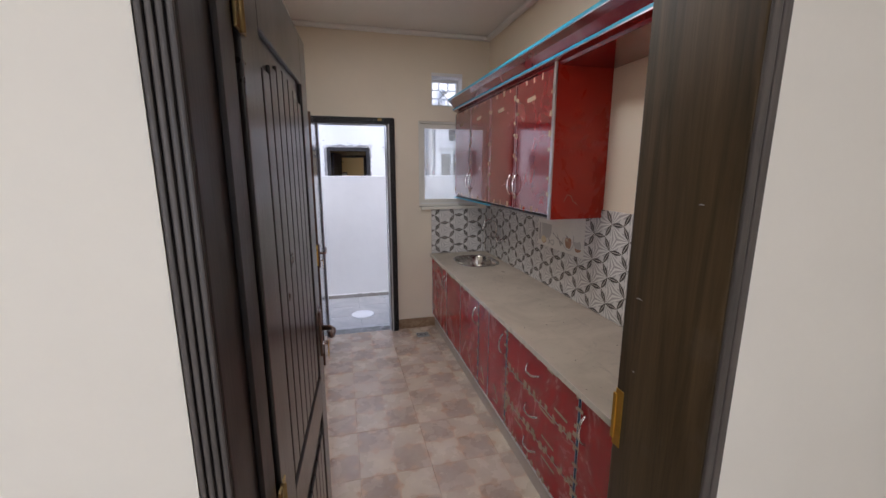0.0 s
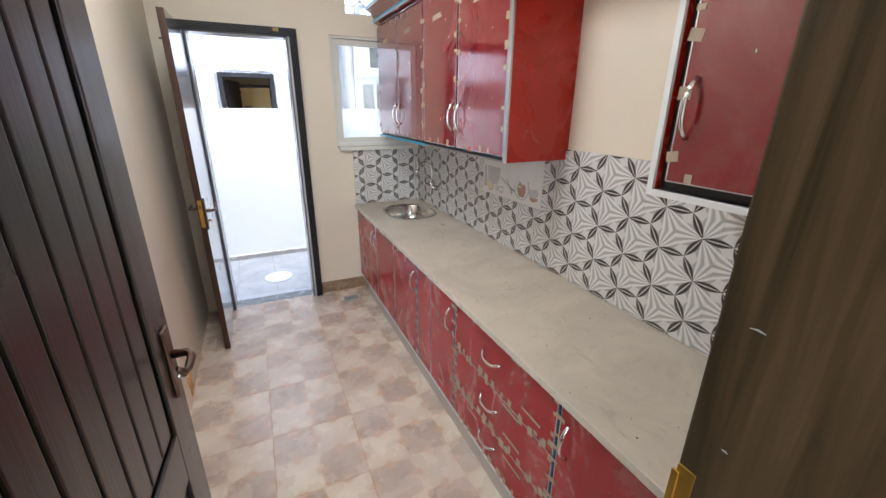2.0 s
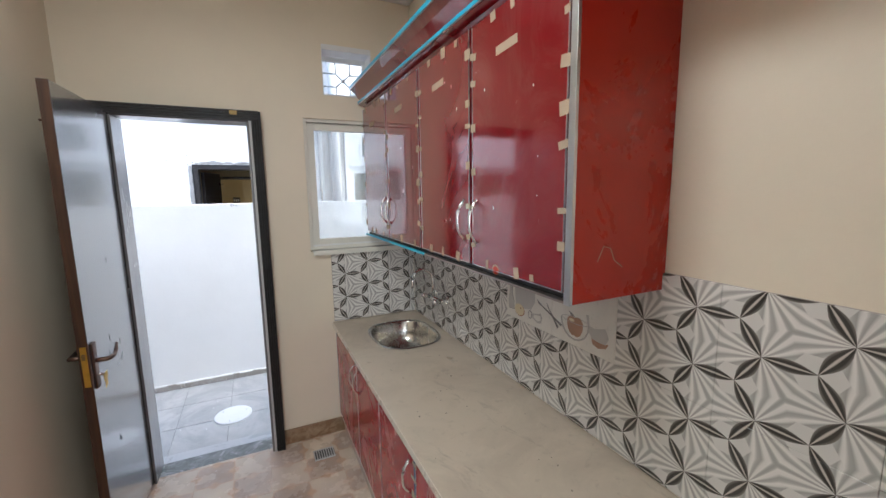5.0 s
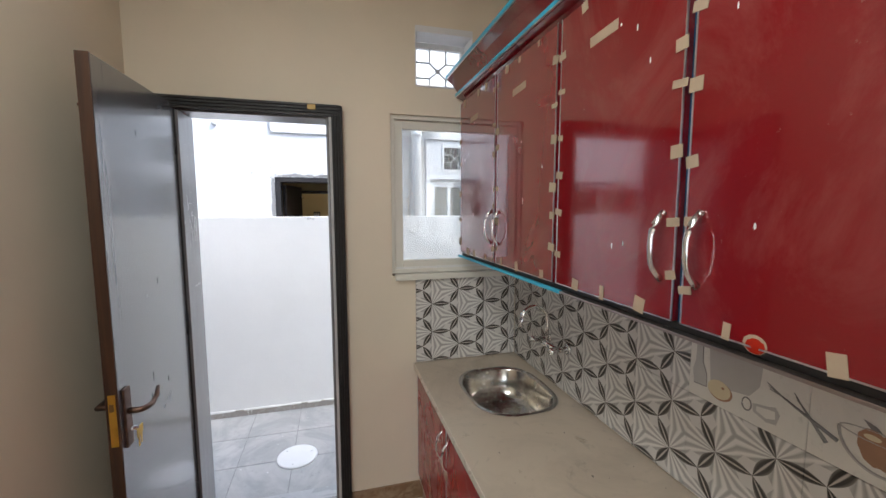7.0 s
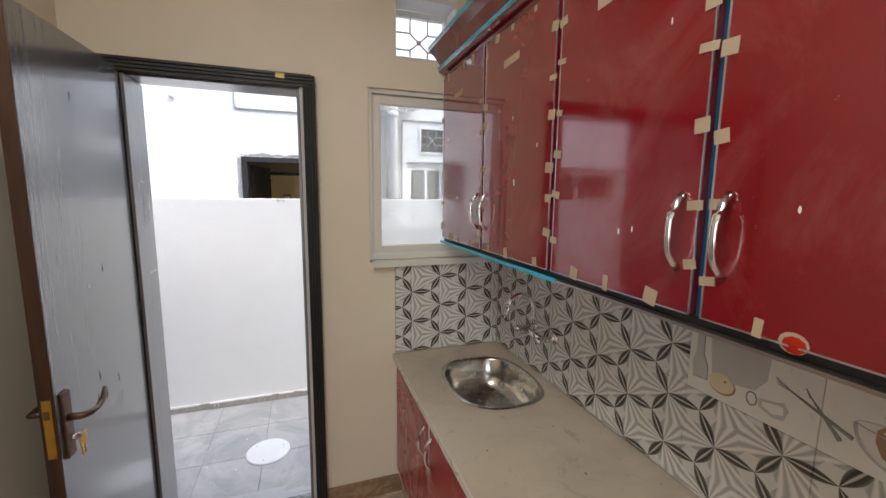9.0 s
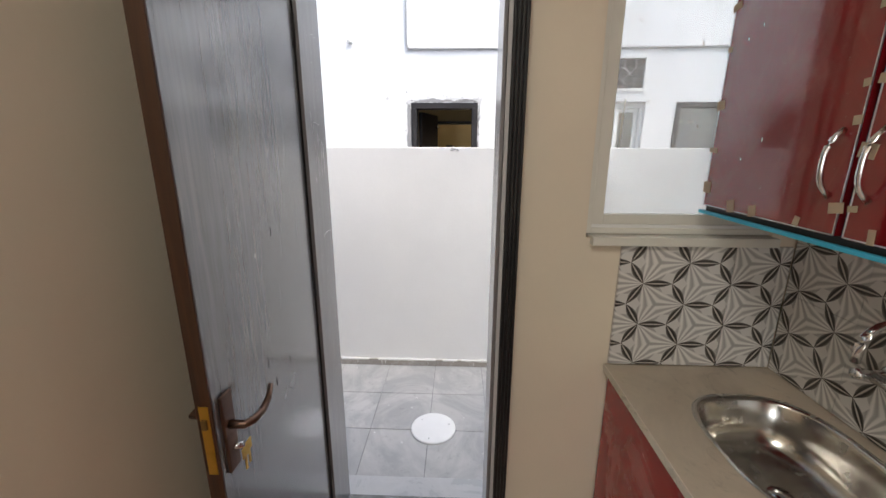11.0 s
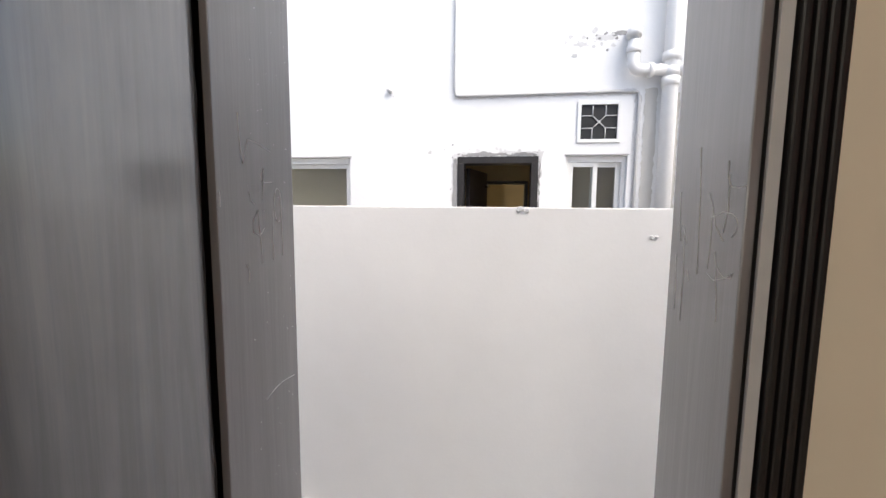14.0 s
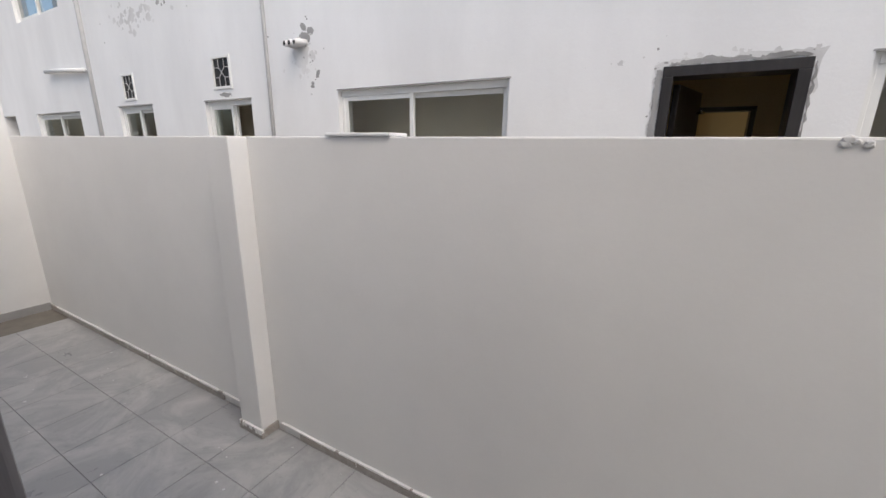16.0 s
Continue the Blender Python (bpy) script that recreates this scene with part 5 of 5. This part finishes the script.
YC = YF - 0.016
run("conduit", [(0.018, YC, 6.5), (0.018, YC, 2.66), (0.03, YC, 2.625), (0.06, YC, 2.618), (1.55, YC, 2.618), (1.582, YC, 2.605), (1.59, YC, 2.57), (1.59, YC, 0.0)], 0.013, CONDUIT, "grey electrical conduit clipped to the facade", "conduit", 1)
run("conduit", [(3.66, YC, 6.5), (3.66, YC, 2.67), (3.62, YC, 2.63), (2.02, YC, 2.62), (1.955, YC, 2.61), (1.945, YC, 2.56), (1.935, YC, 0.0)], 0.013, CONDUIT, "grey electrical conduit clipped to the facade", "conduit", 1)
run("conduit", [(-3.70, YC, 6.5), (-3.70, YC, 0.0)], 0.02, CONDUIT, "grey vertical conduit on the facade", "conduit", 1)
run("conduit", [(-7.85, YC, 6.5), (-7.85, YC, 0.0)], 0.035, CONDUIT, "grey vertical pipe on the facade", "conduit", 1)


def drain_stack():
    p = thing("drain_pipe", (1.805, YF - 0.09, 0), "white plastic drain stack with two branch bends", "pipe")
    y, r = YF - 0.085, 0.06
    tube("stack", [(1.805, y, -0.1), (1.805, y, 6.5)], r, PIPE, p, 18)
    for z, rr in ((2.66, 0.07), (2.86, 0.07), (2.74, 0.066)):
        tube("socket", [(1.805, y, z - 0.035), (1.805, y, z + 0.035)], rr, PIPE, p, 18)
    for s in (-1, 1):
        x = 1.805 + s * 0.30
        pts = [Vector((1.805, y, 2.76)), Vector((1.805 + s * 0.22, y, 2.76))] + arc((x - s * 0.07, y, 2.83), (s, 0, 0), (0, 0, 1), 0.07, -80, 0, 6) + [Vector((x, y, 3.0))]
        tube("branch", pts, 0.048, PIPE, p, 14)
        tube("branch", [(x, y, 2.99), (x, y + 0.015, 3.06), (x, YF + 0.01, 3.07)], 0.05, PIPE, p, 14)
        for a, b in (((x, y, 2.90), (x, y, 2.95)), ((1.805 + s * 0.14, y, 2.76), (1.805 + s * 0.18, y, 2.76)), ((x, y, 3.03), (x, y, 3.09))):
            tube("collar", [a, b], 0.058, PIPE, p, 14)


drain_stack()
p = thing("pipe_stub", (-3.2, YF, 2.55), "three cut white pipe stubs out of the facade", "pipe")
for k in range(3):
    tube("stub", [(-3.12 - k * 0.07, YF + 0.01, 2.55 - 0.01 * k), (-3.15 - k * 0.07, YF - 0.12, 2.535)], 0.03, PIPE, p, 12)
    # Black disc paints the shade inside the pipe onto its cut end.
    tube("bore_shade", [(-3.1502 - k * 0.07, YF - 0.1195, 2.535), (-3.1506 - k * 0.07, YF - 0.1212, 2.535)], 0.023, BLACK, p, 12)
run("waste_pipe", [(-7.95, YF - 0.05, 2.64), (-8.6, YF - 0.06, 2.68), (-9.4, YF - 0.06, 2.72)], 0.035, PIPE, "white waste pipe along the facade")
k = thing("cable_hook", (-0.58, YF, 2.68), "small broken cable outlet on the facade", "outlet")
tube("stub", [(-0.58, YF + 0.005, 2.68), (-0.585, YF - 0.03, 2.675), (-0.6, YF - 0.035, 2.70)], 0.018, CONDUIT, k, 8)

# ---- kitchen small things ----
tagged(box("baseboard_back", (0.785, YB - 0.010, 0.0), (1.19, YB, 0.105), SKIRT, None, 0.003), "brown mottled tile skirting", kind="structure")


def drain_grate():
    g = thing("floor_drain", (1.01, 4.13, 0), "square metal floor drain grate", "drain")
    boxes("grate", [((0.945, 4.075, 0.0), (1.075, 4.085, 0.004)), ((0.945, 4.175, 0.0), (1.075, 4.185, 0.004))] + [((0.945 + k * 0.015, 4.085, 0.0), (0.952 + k * 0.015, 4.175, 0.004)) for k in range(9)], CONDUIT, g)
    # Flat black sheet paints the dark of the hollow under the bars.
    box("trap_shade", (0.945, 4.075, 0.0), (1.075, 4.185, 0.0016), BLACK, g)


drain_grate()


def decor_prints():
    """Flat printed picture on the decor tiles: bottle, fruit, cup, forks, bowl and scoop, as plain shapes."""
    d = thing("printed_tile_motif", (XR - 0.0125, 2.8, 1.2), "printed fruit, cutlery and glassware on cream tiles", "print")
    layer = [XR - 0.0121]

    def sheet(nm, mat, outline):
        bm = bmesh.new()
        layer[0] -= 0.00012
        f = bm.faces.new([bm.verts.new((layer[0], y, z)) for y, z in outline])
        ex = bmesh.ops.extrude_face_region(bm, geom=[f])
        bmesh.ops.translate(bm, verts=[v for v in ex["geom"] if isinstance(v, bmesh.types.BMVert)], vec=(0.0004, 0, 0))
        bmesh.ops.triangulate(bm, faces=bm.faces)
        mesh_ob(nm, bm, mat, d)

    def oval(cy, cz, ry, rz, a=0, b=360, n=28):
        return [(cy + ry * math.cos(radians(a + (b - a) * k / n)), cz + rz * math.sin(radians(a + (b - a) * k / n))) for k in range(n if b - a == 360 else n + 1)]

    def line(nm, mat, pts, w):
        tube(nm, [(XR - 0.0123, y, z) for y, z in pts], w, mat, d, 5)

    # grey backdrop behind the bottle and the cut fruit
    sheet("backdrop", PRINT_GREY, [(3.07, 1.30), (3.06, 1.19), (3.01, 1.185), (2.95, 1.195), (2.925, 1.23), (2.92, 1.30)])
    sheet("bottle", PRINT_GREY, [(3.113, 1.165), (3.072, 1.168), (3.074, 1.205), (3.088, 1.235), (3.09, 1.30), (3.108, 1.30), (3.11, 1.235), (3.118, 1.205)])
    line("bottle_outline", PRINT_DARK, [(3.088, 1.30), (3.086, 1.235), (3.073, 1.205), (3.071, 1.167), (3.113, 1.164)], 0.0013)
    sheet("cut_fruit_rim", TEA, oval(3.030, 1.172, 0.036, 0.027))
    sheet("cut_fruit", FRUIT, oval(3.033, 1.175, 0.034, 0.026))
    sheet("pip", TEA, oval(3.022, 1.183, 0.004, 0.004))
    # glass cup lying on its side
    sheet("cup", PRINT_GREY, [(2.94, 1.182), (2.90, 1.190), (2.885, 1.196), (2.874, 1.18), (2.882, 1.152), (2.905, 1.148), (2.938, 1.160)])
    sheet("cup_inside", DECOR, [(2.93, 1.178), (2.90, 1.183), (2.886, 1.184), (2.884, 1.165), (2.905, 1.157), (2.93, 1.166)])
    line("cup_handle", PRINT_DARK, oval(2.955, 1.172, 0.012, 0.017, 0, 350, 16), 0.0018)
    # crossed forks
    for tip, end in (((2.905, 1.243), (2.760, 1.184)), ((2.845, 1.243), (2.779, 1.168))):
        ty, tz = tip
        ey, ez = end
        my, mz = ty + (ey - ty) * 0.42, tz + (ez - tz) * 0.42
        line("fork", PRINT_DARK, [(ty + (ey - ty) * 0.22, tz + (ez - tz) * 0.22), (my, mz), (ey, ez)], [0.0022, 0.003, 0.0048])
        for k in (-1, 0, 1):
            line("prong", PRINT_DARK, [(ty + (ey - ty) * 0.24, tz + (ez - tz) * 0.24), (ty + 0.003 * k, tz + 0.007 * k)], 0.0011)
    # bowl with an apple
    line("bowl", PRINT_GREY, oval(2.690, 1.222, 0.070, 0.072, 180, 360, 20), 0.0034)
    line("bowl_rim", PRINT_GREY, oval(2.690, 1.224, 0.069, 0.012, 0, 350, 24), 0.0012)
    sheet("apple", TEA, [(2.689, 1.232), (2.700, 1.239), (2.716, 1.237), (2.728, 1.222), (2.728, 1.198), (2.716, 1.172), (2.700, 1.163), (2.690, 1.166), (2.676, 1.162), (2.660, 1.172), (2.649, 1.196), (2.649, 1.222), (2.662, 1.238), (2.678, 1.239)])
    sheet("apple_shine", FRUIT, oval(2.705, 1.222, 0.014, 0.006))
    sheet("apple_leaf", PRINT_DARK, [(2.690, 1.238), (2.700, 1.247), (2.722, 1.254), (2.708, 1.238)])
    # scoop of spice
    sheet("scoop", PRINT_GREY, [(2.634, 1.262), (2.622, 1.262), (2.616, 1.224), (2.590, 1.222), (2.546, 1.235), (2.530, 1.205), (2.545, 1.175), (2.600, 1.180), (2.622, 1.205)])
    sheet("spice", TEA, [(2.606, 1.184), (2.580, 1.178), (2.545, 1.178), (2.530, 1.186), (2.540, 1.166), (2.575, 1.156), (2.600, 1.164)])


decor_prints()


# ---- tiles ----
def tile_mesh(name, size, mat, bevel=0.0025):
    bm = bmesh.new()
    add_box(bm, (-size[0] / 2, -size[1] / 2, -size[2] / 2), (size[0] / 2, size[1] / 2, size[2] / 2))
    bmesh.ops.bevel(bm, geom=bm.edges[:], offset=bevel, segments=1, affect="EDGES")
    me = bpy.data.meshes.new(name)
    bm.to_mesh(me)
    bm.free()
    me.materials.append(mat)
    return me


def lay(parent, axis_u, axis_v, n_axis, u_cuts, v_cuts, level, th, mat, joint, keep=None):
    """Tiles between the cut lines, sharing meshes of one size."""
    cache = {}
    for a, b in zip(u_cuts, u_cuts[1:]):
        for c, d in zip(v_cuts, v_cuts[1:]):
            if keep and not keep((a + b) / 2, (c + d) / 2):
                continue
            size = [0, 0, 0]
            size[axis_u], size[axis_v], size[n_axis] = b - a - joint, d - c - joint, th
            key = (tuple(round(s, 4) for s in size), mat.name)
            if key not in cache:
                cache[key] = tile_mesh("tile", size, mat, min(0.0015, th * 0.12))
            t = new("tile", cache[key])
            loc = [0, 0, 0]
            loc[axis_u], loc[axis_v], loc[n_axis] = (a + b) / 2, (c + d) / 2, level
            t.location = loc
            t.parent = parent


def cuts(lo, hi, step, origin):
    k = math.ceil((lo - origin) / step + 1e-6)
    out = [lo]
    while origin + k * step < hi - 1e-6:
        if origin + k * step - out[-1] > 0.01:
            out.append(origin + k * step)
        k += 1
    return out + [hi]


fl = tagged(box("floor", (XL, YN, -0.1), (XR, YB, -0.008), GROUT), "patterned beige and terracotta floor tiles", kind="structure")
lay(fl, 0, 1, 2, cuts(XL, XR, 0.413, 0.685), cuts(YN, YB, 0.413, 3.5), -0.004, 0.008, FLOOR_PRINT, 0.0007)
yf = tagged(box("yard_floor", (XE + 0.42, YO + 0.165, YARD_Z - 0.0055), (XS, YW - 0.001, YARD_Z - 0.004), GROUT_GREY), "grey marbled yard floor tiles", kind="structure")
lay(yf, 0, 1, 2, cuts(XE + 0.42, XS, 0.36, -1.75), cuts(YO + 0.165, YW - 0.001, 0.366, 5.374), YARD_Z - 0.004, 0.008, YARD_TILE, 0.004)
Z_T = 1.466
sp = tagged(box("backsplash_long", (XR - 0.004, YN + 0.002, 0.82), (XR, YB - 0.012, Z_T), GROUT), "honeycomb petal patterned grey splashback tiles", kind="structure")
vz = [0.8205, 1.125, Z_T]
lay(sp, 1, 2, 0, cuts(YN + 0.002, YB - 0.012, 0.3135, 3.13), vz, XR - 0.008, 0.008, HEX_Y, 0.0012, lambda y, z: not (2.5 < y < 3.13 and z > 1.125))
lay(sp, 1, 2, 0, [2.503, 2.8165, 3.13], vz[1:], XR - 0.008, 0.008, DECOR, 0.0012)
sb = tagged(box("backsplash_end", (1.158, YB - 0.004, 0.82), (XR - 0.013, YB, 1.293), GROUT), "honeycomb petal patterned grey splashback tiles", kind="structure")
lay(sb, 0, 2, 1, [1.158, 1.56, XR - 0.013], [0.8205, 1.293], YB - 0.008, 0.008, HEX_X, 0.003)
